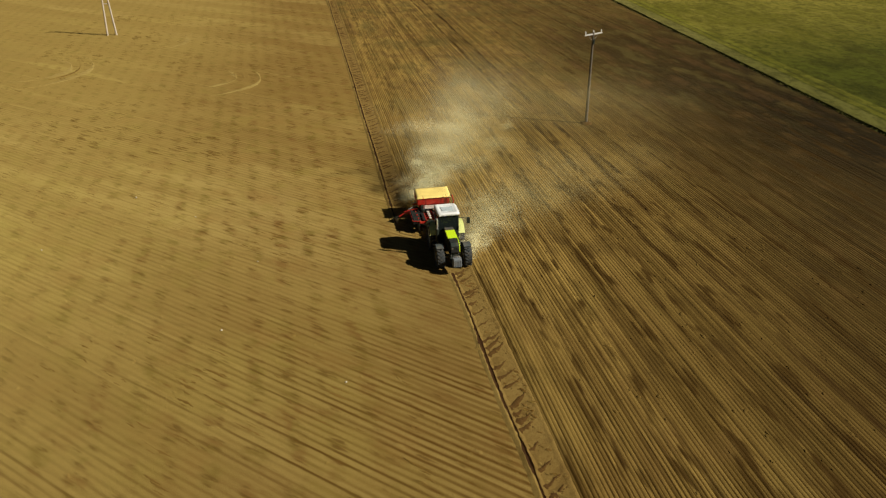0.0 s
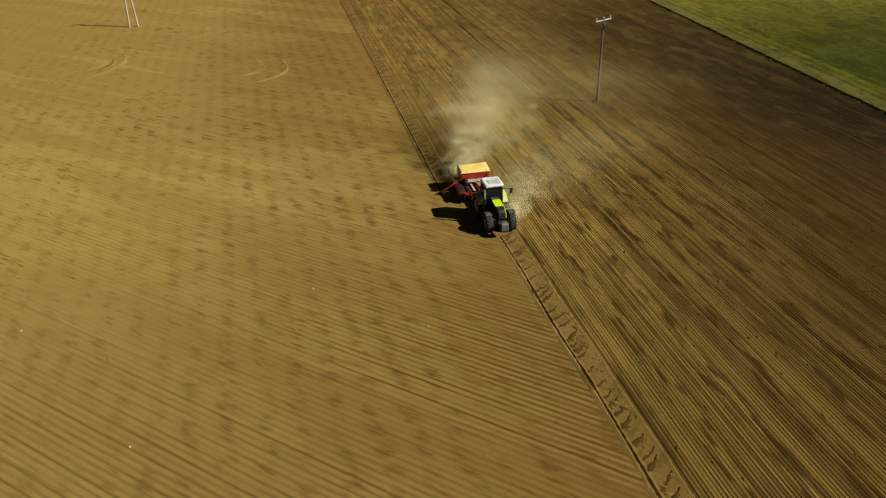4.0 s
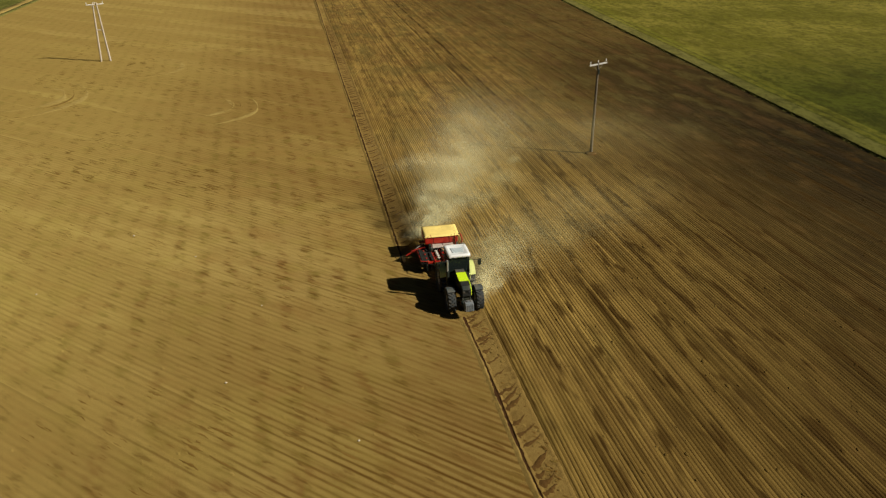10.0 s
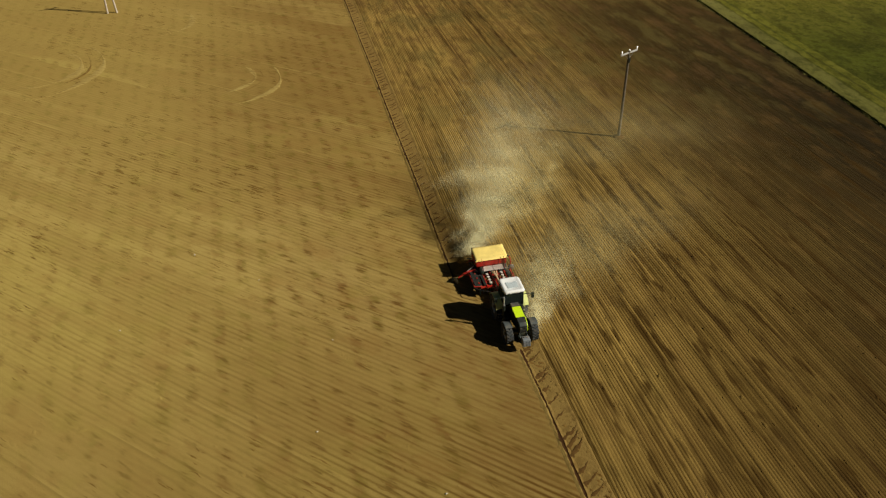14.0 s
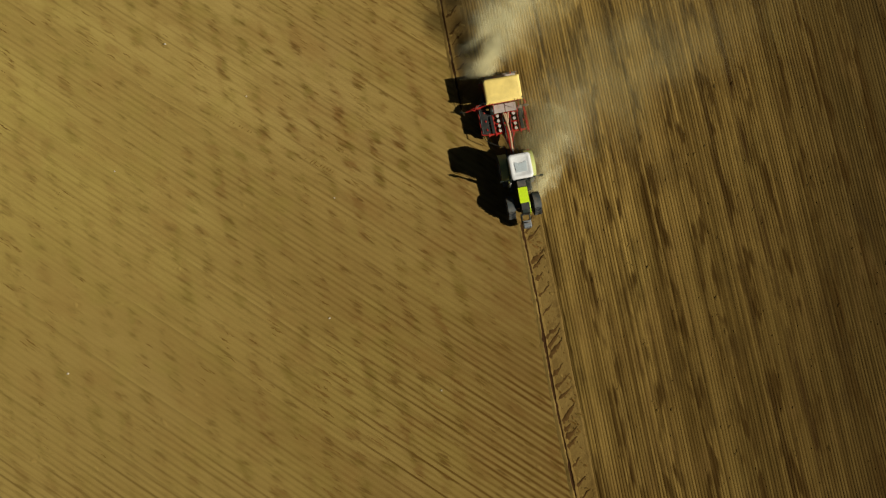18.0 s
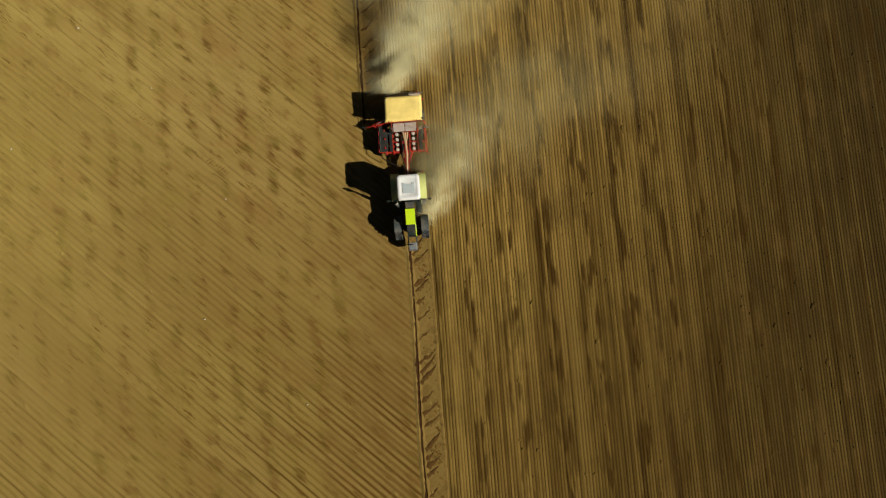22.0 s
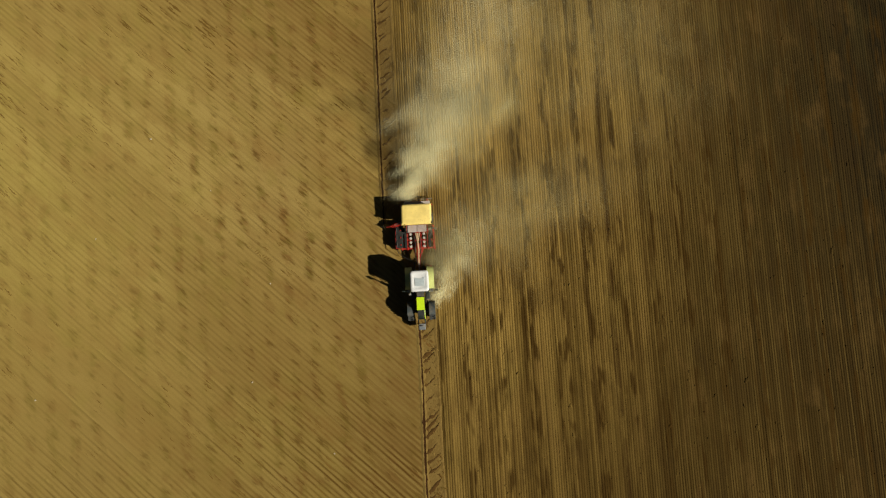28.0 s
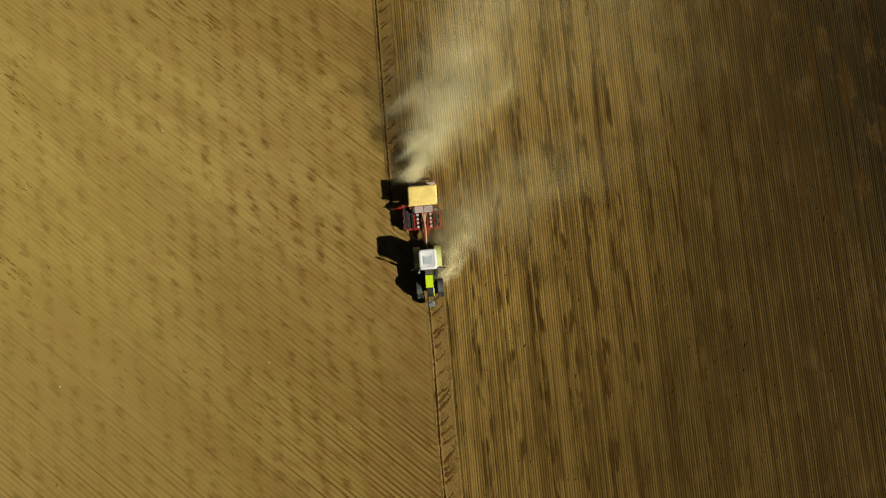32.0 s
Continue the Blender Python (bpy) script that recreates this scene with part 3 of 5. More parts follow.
def far_track():
    """A pale farm track between grass strips along the field's other long side."""
    ys = np.arange(-250, 455, 3.0)
    r = np.random.default_rng(12)
    for name, x0, x1, z, material, label, category in (("far_verge", -79.2, -77.6, 0.02, VERGE, "narrow pale grass verge beside the track", "grass"),
                                                       ("farm_track", -81.6, -79.1, -0.01, PRESSED, "pale dry farm track along the field", "track"),
                                                       ("far_grass_strip", -130, -81.5, 0.03, FAR_GRASS, "green grass strip beyond the track", "grass")):
        rows = [np.stack([np.full(len(ys), x0 + (x1 - x0) * f) + r.normal(0, 0.12, len(ys)), ys, np.full(len(ys), z if 0 < f < 1 else -0.2)], -1) for f in (0.0, 0.06, 0.94, 1.0)]
        sheet(name, np.stack(rows).reshape(-1, 3), grid_faces(4, len(ys)), material, label, category)


far_track()


def tine_lines():
    """Shallow cultivator lines, slanting, that fade in and out."""
    t = radians(-LINE_TURN)
    along, across = np.array([math.cos(t), math.sin(t)]), np.array([-math.sin(t), math.cos(t)])
    pitch, step = TINE_PITCH, 1.1
    vs = pitch / 4 * np.arange(-880, 960)
    us = np.arange(-135, 60, step)
    u, v = np.meshgrid(us, vs, indexing="ij")
    k = np.round(v / pitch).astype(int)
    r = np.random.default_rng(5)
    strength = r.uniform(0.3, 1.15, k.max() - k.min() + 1)[k - k.min()]
    fade = np.clip(0.55 + 0.6 * wave(u * 0.25 + v * 0.9, v * 0.5, 8), 0.05, 1.2)
    depth = np.where(np.arange(len(vs)) % 4 == 0, 1.0, np.where(np.arange(len(vs)) % 4 == 2, -0.35, 0.2))[None, :]
    wob = 0.03 * wave(u * 0.5, v * 0.3, 9)
    x = u * along[0] + (v + wob) * across[0]
    y = u * along[1] + (v + wob) * across[1]
    z = -0.005 - 0.014 * depth * strength * fade + 0.012 * wave(x * 0.7, y * 0.7, 4)
    z = z - 0.1 * np.clip((-49 - x) / 9, 0, 1) - 0.1 * np.clip((y - 112) / 16, 0, 1) - 0.1 * np.clip((-58 - y) / 10, 0, 1)
    z = z - 0.045 * ((y < BACK) & (x > MARK_OLD + 0.35) | (y > 6) & (x > MARK_NEW + 0.35))
    faces = grid_faces(len(us), len(vs))
    cx, cy = x.reshape(-1)[faces].mean(1), y.reshape(-1)[faces].mean(1)
    keep = (cx > -58) & (cx < np.where(cy < BACK, 1.28, -1.3)) & (cy > -70) & (cy < 130)
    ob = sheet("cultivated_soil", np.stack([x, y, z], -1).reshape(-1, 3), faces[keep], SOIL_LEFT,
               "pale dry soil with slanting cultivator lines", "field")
    ob.data.materials.append(STRIP)
    ob.data.materials.append(FRESH_STRIP)
    inner = np.where((cy > 6) & (cx > MARK_NEW), 2, np.where((cy < BACK) & (cx > MARK_OLD), 1, 0))[keep]
    ob.data.polygons.foreach_set("material_index", inner.astype(np.int32))


tine_lines()


def drill_rows(name, x0, x1, y0, y1, seed):
    """Straight seed rows: low ridges with a groove between."""
    pitch = ROW_PITCH
    per = 6
    n = int(round((x1 - x0) / pitch)) * per + 1
    xs = x0 + np.arange(n) * pitch / per
    ys = np.arange(y0, y1 + 0.1, 2.6)
    u, v = np.meshgrid(xs, ys, indexing="ij")
    r = np.random.default_rng(seed)
    row = np.arange(n) // per
    deep = r.uniform(0.55, 1.2, row.max() + 1)[row][:, None]
    prof = np.array([0.0, 0.030, 0.038, 0.041, 0.040, 0.031])[np.arange(n) % per][:, None]
    z = -0.02 + prof * deep * (0.9 + 0.25 * wave(u * 0.8, v * 0.45, seed + 1)) + 0.01 * wave(u * 0.3, v * 0.2, seed + 2)
    x = u + 0.015 * wave(u * 0.05, v * 0.35, seed + 3)
    z = z - 0.05 * np.clip(1 - np.minimum(u - x0, x1 - u) / 0.25, 0, 1)
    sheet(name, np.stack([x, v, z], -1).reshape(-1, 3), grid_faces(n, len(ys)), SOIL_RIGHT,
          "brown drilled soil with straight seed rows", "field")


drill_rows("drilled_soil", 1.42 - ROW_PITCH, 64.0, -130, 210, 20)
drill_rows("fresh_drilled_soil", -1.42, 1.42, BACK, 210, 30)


def furrow(name, x, y0, y1, seed, label, swells):
    """A marker groove: a V cut between two crumbly lips."""
    ys = np.arange(y0, y1, 0.22)
    prof = [(-0.46, -0.06), (-0.17, 0.05), (-0.08, 0.06), (-0.045, 0.03), (0.04, 0.03), (0.07, 0.055), (0.12, 0.04), (0.36, -0.07)]
    r = np.random.default_rng(seed)
    rows = []
    for dx, z in prof:
        swell = 1 + swells * np.clip(wave(ys * 1.1, ys * 0.37, seed + 5), -0.3, 1) if -0.1 < dx < 0.1 else 1.0
        jx = x + dx * swell + 0.05 * wave(ys * 0.25, ys * 0.02, seed) + r.normal(0, 0.02, len(ys))
        jz = np.where(z > 0.035, z * (1 + 0.3 * wave(ys * 0.8, ys * 0.1 + dx * 3, seed + 2)) + r.normal(0, 0.009, len(ys)), z)
        rows.append(np.stack([jx, ys, np.maximum(jz, -0.07)], -1))
    ob = sheet(name, np.stack(rows).reshape(-1, 3), grid_faces(len(prof), len(ys)), LIP, label, "furrow")
    ob.data.materials.append(DARK_FURROW)
    band = np.repeat(np.arange(len(prof) - 1), len(ys) - 1)
    ob.data.materials.append(STRIP)
    # groove floor and inner walls take the near-black soil
    ob.data.polygons.foreach_set("material_index", np.where((band >= 2) & (band <= 4), 1, np.where(band > 4, 2, 0)).astype(np.int32))


furrow("marker_furrow", MARK_OLD, -130, -3.6, 41, "dark marker furrow with crumbly lips ahead of the tractor", 0.75)
furrow("fresh_marker_furrow", MARK_NEW, 5.2, 210, 42, "fresh dark marker furrow cut behind the drill", 0.3)


def lumps(name, places, seed, label, material=None):
    """Many crumbs and clods; places are x, y, z, size, stretch, turn."""
    r = np.random.default_rng(seed)
    p = np.asarray(places)
    n = len(p)
    base = np.array([(1, 0, 0), (0.3, 0.9, 0), (-0.8, 0.55, 0), (-0.8, -0.6, 0), (0.35, -0.95, 0), (0.1, 0.05, 0.55)])
    tri = np.array([(0, 1, 5), (1, 2, 5), (2, 3, 5), (3, 4, 5), (4, 0, 5)])
    v = base[None] * r.uniform(0.7, 1.3, (n, 6, 3))
    v = v * np.stack([p[:, 3] * p[:, 4], p[:, 3], p[:, 3]], -1)[:, None, :]
    c, s = np.cos(p[:, 5])[:, None], np.sin(p[:, 5])[:, None]
    x = v[..., 0] * c - v[..., 1] * s + p[:, 0:1]
    y = v[..., 0] * s + v[..., 1] * c + p[:, 1:2]
    z = v[..., 2] + p[:, 2:3]
    faces = (tri[None] + 6 * np.arange(n)[:, None, None]).reshape(-1, 3)
    return sheet(name, np.stack([x, y, z], -1).reshape(-1, 3), faces, material or CLOD, label, "soil clods", "stuff")


def thrown_strip(name, x0, x1, y0, y1, seed, label, force=1.0):
    """Slanting low ridges of thrown soil across the strip beside a marker furrow, with crumbs along them."""
    r = np.random.default_rng(seed)
    verts, faces, out = [], [], []
    y, n, wide = y0, 16, x1 - x0
    while y < y1:
        y += r.uniform(0.55, 1.5)
        heavy = r.uniform(0.25, 1.0) * force
        reach, slope, bend = r.uniform(0.55, 1.05), r.uniform(0.55, 0.95), r.uniform(1.0, 1.5)
        start = len(verts)
        swell = r.uniform(0, 6.28)
        for i in range(n):
            g = i / (n - 1)
            f = min(1.0, g * reach)
            x = x0 - 0.06 + f * wide
            yy = y + slope * wide * f ** bend + 0.04 * math.sin(9 * g + swell) + r.normal(0, 0.012)
            w = (0.06 + 0.42 * heavy * (1 - g) ** 1.3 + 0.07 * max(0.0, math.sin(7 * g + swell))) * r.uniform(0.8, 1.2) * min(1.0, (1 - g) * 4 + 0.15)
            verts += [(x + 0.3 * w, yy - 0.9 * w, -0.06), (x, yy, -0.012 + 0.12 * w), (x - 0.3 * w, yy + 0.5 * w, -0.06)]
        for i in range(n - 1):
            a = start + 3 * i
            faces += [(a, a + 3, a + 4, a + 1), (a + 1, a + 4, a + 5, a + 2)]
        for k in range(int(30 * heavy)):
            f = reach * r.uniform(0, 1) ** 1.4
            out.append((x0 + f * wide, y + slope * wide * f ** bend + r.normal(-0.06, 0.13), -0.05, r.uniform(0.015, 0.05), r.uniform(1, 2), r.uniform(0.4, 1.0)))
    sheet(name, verts, faces, CLOD, label, "soil ridges", "stuff")
    lumps(name.replace("ridges", "crumbs"), out, seed, label.replace("ridges", "crumbs"))


thrown_strip("thrown_soil_ridges", MARK_OLD + 0.16, 1.12, -60, -3.6, 51, "slanting low ridges of dark soil beside the furrow")
thrown_strip("fresh_thrown_soil_ridges", MARK_NEW + 0.16, -1.48, 6.6, 120, 52, "slanting low ridges of fresh dark soil beside the new furrow", 0.45)


def lip(name, x, y0, y1, seed):
    """A thin ridge of loose soil along the last drilled row."""
    ys = np.arange(y0, y1, 0.4)
    r = np.random.default_rng(seed)
    rows = []
    for dx, z in ((-0.30, -0.075), (-0.08, -0.03), (0.04, -0.01), (0.14, -0.05)):
        rows.append(np.stack([x + dx + 0.02 * wave(ys * 0.4, ys * 0.03, seed) + r.normal(0, 0.006, len(ys)), ys, z + r.normal(0, 0.008, len(ys))], -1))
    sheet(name, np.stack(rows).reshape(-1, 3), grid_faces(4, len(ys)), FRESH_STRIP, "thin ridge of loose soil along the outer seed row", "soil ridge")


lip("row_ridge", 1.18, -130, BACK, 55)
lip("fresh_row_ridge", -1.42, BACK, 200, 56)


def scattered():
    r = np.random.default_rng(60)
    n = 9000
    x = r.uniform(-45, 1.2, n)
    y = r.uniform(-34, 60, n)
    y = np.where((x > -3.2) & (y > 2), y - 40, y)
    pts = np.stack([x, y, np.full(n, -0.03), r.gamma(2.0, 0.022, n) + 0.02, r.uniform(1, 3.0, n), np.full(n, radians(-LINE_TURN)) + r.normal(0, 0.25, n)], -1)
    lumps("soil_clods", pts, 61, "small soil clods scattered over the cultivated field", SOIL_LEFT)
    n = 1400
    x, y = r.uniform(1.6, 40, n), r.uniform(-34, 60, n)
    pts = np.stack([x, y, np.full(n, 0.02), r.gamma(2.0, 0.02, n) + 0.02, r.uniform(1, 2.5, n), np.full(n, 1.57) + r.normal(0, 0.3, n)], -1)
    lumps("drilled_soil_clods", pts, 62, "small brown clods scattered over the drilled rows", SOIL_RIGHT)


scattered()


def damp_dashes():
    """Short dashes of damper soil turned up along the tine lines, clustered in columns that lean across the field."""
    r = np.random.default_rng(65)
    t = radians(-LINE_TURN)
    along, across = np.array([math.cos(t), math.sin(t)]), np.array([-math.sin(t), math.cos(t)])
    col = np.array([math.sin(radians(COLUMN_TURN)), math.cos(radians(COLUMN_TURN))])
    place, big = [], []
    for k, cx in enumerate(np.arange(-60.45, 8, 1.95)):
        y = -46 + r.uniform(0, 2)
        strong = 0.9 + 0.25 * math.sin(k * 1.7)
        while y < 125:
            y += r.gamma(2.2, 0.5)
            at = np.array([cx, 0]) + col * y + r.normal(0, 0.22, 2)
            patch = 0.62 + 0.5 * float(wave(np.array([at[0] * 0.16]), np.array([at[1] * 0.13]), 66)[0])
            if r.uniform() > patch * strong * min(1.0, max(0.0, (at[1] + 24) / 14)):
                continue
            for q in range(r.integers(1, 5)):
                place.append(at + along * r.normal(0, 0.36) + across * r.normal(0, 0.36))
                big.append(min(1.5, r.gamma(1.5, 0.36)) * (0.5 + 0.7 * patch))
    p, big = np.array(place), np.array(big)
    limit = np.where(p[:, 1] < 6, MARK_OLD - 0.5, MARK_NEW - 0.5)
    keep = (p[:, 0] < limit) & (p[:, 0] > -49) & (p[:, 1] < 112)
    p, big = p[keep], big[keep]
    n, m = len(p), 9
    f = np.linspace(-0.5, 0.5, m)[None, :]
    length = (0.28 + 1.15 * big)[:, None]
    width = (0.022 + 0.026 * big)[:, None] * (1 - (2 * np.abs(f)) ** 2.2) * r.uniform(0.3, 1.7, (n, m)) + 0.003
    bow = 0.02 * r.normal(0, 1, (n, 1)) * np.cos(6 * f) + r.normal(0, 0.007, (n, m))
    rows = []
    for side, z in ((-1, -0.02), (0, 0.008), (1, -0.02)):
        a, b = f * length + 0 * width, bow + side * width * 1.25
        rows.append(np.stack([p[:, :1] + a * along[0] + b * across[0], p[:, 1:] + a * along[1] + b * across[1], z + 0 * width], -1))
    v = np.stack(rows, 2).reshape(-1, 3)
    one = np.array([(3 * i + j, 3 * i + 3 + j, 3 * i + 4 + j, 3 * i + 1 + j) for i in range(m - 1) for j in (0, 1)])
    faces = (one[None] + 3 * m * np.arange(n)[:, None, None]).reshape(-1, 4)
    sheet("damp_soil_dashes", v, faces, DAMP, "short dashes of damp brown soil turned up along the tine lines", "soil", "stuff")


damp_dashes()


def lug_track(a, b, n, width, seed):
    """Tyre lug prints in a line."""
    a, b = np.array(a), np.array(b)
    d = (b - a) / np.linalg.norm(b - a)
    r = np.random.default_rng(seed)
    f = np.arange(n) / n
    f = f[r.uniform(0, 1, n) > 0.12]
    p = a + f[:, None] * (b - a)
    turn = math.atan2(d[1], d[0]) + 1.15
    out = np.stack([p[:, 0], p[:, 1], np.full(len(p), -0.03), np.full(len(p), 0.075), np.full(len(p), width), np.full(len(p), turn)], -1)
    return out


lumps("tyre_lug_prints", np.concatenate([lug_track((-21.1, 8.4), (-13.0, 2.4), 40, 4.2, 70)]), 71,
      "row of tyre lug prints pressed into pale soil", DAMP)


def turning_marks():
    """Curved wheel marks where a machine turned: pale pressed bands, dark torn edges and rows of lug prints."""
    r = np.random.default_rng(72)
    lugs = []
    for cx, cy, rad, a0, a1, wide, material, height in (
            (-22.0, 56, 3.6, -1.7, 0.9, 0.75, PRESSED, 0.016), (-22.0, 56, 4.6, -1.0, 0.3, 0.20, DAMP, 0.020), (-21.5, 55, 6.4, -1.5, 0.5, 0.70, PRESSED, 0.016),
            (-47.0, 66, 5.0, -1.9, 1.2, 0.85, PRESSED, 0.016), (-47.0, 66, 6.2, -0.9, 0.6, 0.24, DAMP, 0.020), (-48.0, 66, 8.8, -1.5, 0.9, 0.80, PRESSED, 0.016),
            (-34.0, 84, 6.0, -1.4, 1.4, 0.80, PRESSED, 0.010)):
        a = np.arange(a0, a1, 0.06)
        fade = np.sin(np.pi * (a - a0) / (a1 - a0)) ** 0.6 * np.clip(0.75 + 0.6 * np.sin(a * 4 + cy), 0.1, 1.2)
        rows = []
        for f, z in ((-1, -0.05), (-0.4, height), (0.4, height), (1, -0.05)):
            rad_here = rad + f * wide * fade * r.uniform(0.75, 1.2, len(a)) + 0.12 * np.sin(a * 5 + cx)
            rows.append(np.stack([cx + rad_here * np.cos(a), cy + 1.25 * rad_here * np.sin(a), np.full(len(a), z)], -1))
        sheet("turning_band", np.stack(rows).reshape(-1, 3), grid_faces(4, len(a)), material, "curved wheel band where a machine turned on pale soil", "wheel mark")
        if material is PRESSED and rad < 4:
            for k in np.arange(a0 + 1.0, a1 - 0.3, 0.1):
                lugs.append((cx + rad * math.cos(k), cy + 1.25 * rad * math.sin(k), 0.015, 0.06, 4.2, k))
    lumps("turning_lug_prints", lugs, 73, "rows of tyre lug prints along the turning marks", DAMP)


turning_marks()


# ---- the green crop and its verge ----
def strip_between(name, o0, o1, z0, z1, material, label, seed, rough=0.1, category="crop", step=1.0):
    ys = np.arange(-160, 300, step)
    cross = np.linspace(0, 1, 5)
    r = np.random.default_rng(seed)
    rows = []
    for f in cross:
        x = edge_x(ys) + o0 + (o1 - o0) * f + (r.normal(0, rough, len(ys)) if f in (0.0, 1.0) else 0)
        rows.append(np.stack([x, ys, z0 + (z1 - z0) * f + r.normal(0, rough * 0.05, len(ys))], -1))
    sheet(name, np.stack(rows).reshape(-1, 3), grid_faces(5, len(ys)), material, label, category)


strip_between("crop_bank", 0.0, 0.3, -0.1, 0.22, FAR_GRASS, "rough grass bank at the field's edge", 81, 0.12, "grass")
strip_between("verge", 0.25, 2.6, 0.22, 0.25, VERGE, "pale mown grass verge along the crop", 82, 0.03, "grass")
strip_between("crop_margin", 2.55, 2.95, 0.258, 0.258, MARGIN, "darker grass line between verge and crop", 83, 0.06, "grass")
strip_between("crop_first_swath", 2.9, 3.9, 0.264, 0.264, SWATH, "yellow-green swath of young crop", 84, 0.06, "crop")
strip_between("crop_inner_margin", 3.85, 4.3, 0.270, 0.270, MARGIN, "darker line along the crop's first swath", 85, 0.06, "crop")
strip_between("crop_second_swath", 4.25, 5.5, 0.276, 0.276, SWATH, "pale green swath of young crop", 86, 0.06, "crop")


def crop_sheet():
    us, ys = np.concatenate([np.arange(0, 30, 1.5), np.arange(30, 400, 20.0)]), np.arange(-160, 300, 2.5)
    u, v = np.meshgrid(us, ys, indexing="ij")
    z = 0.285 + 0.03 * wave(u * 0.9, v * 0.5, 90) * np.clip(u / 4, 0, 1)
    sheet("crop", np.stack([edge_x(v) + 5.4 + u, v, z], -1).reshape(-1, 3), grid_faces(len(us), len(ys)), CROP,
          "mottled green crop beyond the verge", "crop")


crop_sheet()


def tufts():
    """Grass tufts along the bank and on the verge."""
    r = np.random.default_rng(95)
    n = 2200
    y = r.uniform(-20, 150, n)
    off = np.abs(r.normal(0.1, 0.22, n)) - 0.1
    x = edge_x(y) + off
    h = r.uniform(0.06, 0.2, n)
    a = r.uniform(0, 6.28, n)
    w = r.uniform(0.05, 0.16, n)
    lean = r.normal(0, 0.15, (n, 2))
    z0 = np.where(off > 0.2, 0.2, 0.0)
    p0 = np.stack([x - w * np.cos(a), y - w * np.sin(a), z0], -1)
    p1 = np.stack([x + w * np.cos(a), y + w * np.sin(a), z0], -1)
    p2 = np.stack([x + lean[:, 0], y + lean[:, 1], z0 + h], -1)
    p3 = np.stack([x + w * np.sin(a), y - w * np.cos(a), z0], -1)
    v = np.stack([p0, p1, p2, p3], 1).reshape(-1, 3)
    f = (np.array([(0, 1, 2), (1, 3, 2), (3, 0, 2)])[None] + 4 * np.arange(n)[:, None, None]).reshape(-1, 3)
    sheet("grass_tufts", v, f, VERGE, "rough grass tufts along the field's edge", "grass", "stuff")


tufts()

# ---- dust ----
def dust(name, spine, count, clumps, seed, label, fluff, material=DUST, grain=1.0):
    """Soil dust as fine flakes in drifting clumps along a spine of x, y, z, width, weight."""
    r = np.random.default_rng(seed)
    s = np.array(spine)
    seg = np.linalg.norm(np.diff(s[:, :3], axis=0), axis=1)
    pos = np.concatenate([[0], np.cumsum(seg)]) / seg.sum()
    t = np.sort(r.uniform(0, 1, clumps))
    at = np.stack([np.interp(t, pos, s[:, k]) for k in range(5)], -1)
    centre = at[:, :3] + r.normal(0, 1, (clumps, 3)) * at[:, 3:4] * np.array([0.65, 0.65, 0.30])
    rad = at[:, 3] * r.uniform(*fluff, clumps)
    weight = at[:, 4] * r.gamma(0.8, 1.0, clumps) * rad ** 1.2
    pick = np.sort(r.choice(clumps, count, p=weight / weight.sum()))
    stretch = np.array([1.3, 0.9, 0.55])
    axis = r.normal(0, 1, (clumps, 3)) * np.array([1.0, 1.0, 0.5])
    axis = axis / np.linalg.norm(axis, axis=1)[:, None]
    # evenly spread, bell-shaped places within each clump
    first = np.searchsorted(pick, np.arange(clumps))
    order = (np.arange(count) - first[pick])[:, None]
    u = (r.uniform(0, 1, (clumps, 4))[pick] + order * 1.16730397826 ** -np.arange(1.0, 5.0)) % 1.0
    length = np.sqrt(-2 * np.log(np.maximum(u[:, 0::2], 1e-6)))
    bell = np.concatenate([length * np.cos(2 * np.pi * u[:, 1::2]), length * np.sin(2 * np.pi * u[:, 1::2])], -1)
    p = centre[pick] + 0.75 * bell[:, :3] * rad[pick][:, None] * stretch + axis[pick] * (1.3 * bell[:, 3] * rad[pick])[:, None]
    swirl = 0.28 * at[pick][:, 3:4]
    p = p + swirl * np.stack([wave(p[:, 1] * 0.45, p[:, 2] * 0.7, seed + 6), wave(p[:, 0] * 0.45, p[:, 2] * 0.7, seed + 7), 0 * p[:, 0]], -1)
    p = p + 0.3 * np.stack([wave(p[:, 1] * 0.6, p[:, 2] * 1.2, seed + 1), wave(p[:, 0] * 0.6, p[:, 2] * 1.2, seed + 2), 0 * p[:, 0]], -1)
    p = p + 0.2 * np.stack([wave(p[:, 1] * 1.9, p[:, 2] * 2.5, seed + 3), wave(p[:, 0] * 1.9, p[:, 2] * 2.5, seed + 4), 0.4 * wave(p[:, 0] * 2.0, p[:, 1] * 2.0, seed + 5)], -1)
    p[:, 2] = np.abs(p[:, 2] - 0.08) + 0.1
    size = grain * r.uniform(0.007, 0.015, count)[:, None]
    up = np.array([0.45, -0.33, 0.85]) + r.normal(0, 0.28, (count, 3))
    up = up / np.linalg.norm(up, axis=1)[:, None]
    one = np.cross(up, np.array([0.0, 1.0, 0.0]))
    two = np.cross(up, one)
    spin = r.uniform(0, 2 * np.pi, count)[:, None]
    tri = []
    for k in range(3):
        tri.append(p + size * 1.25 * (one * np.cos(spin + 2.1 * k) + two * np.sin(spin + 2.1 * k)))
    v = np.stack(tri, 1).reshape(-1, 3)
    sheet(name, v, np.arange(count * 3).reshape(-1, 3), material, label, "dust", "stuff")


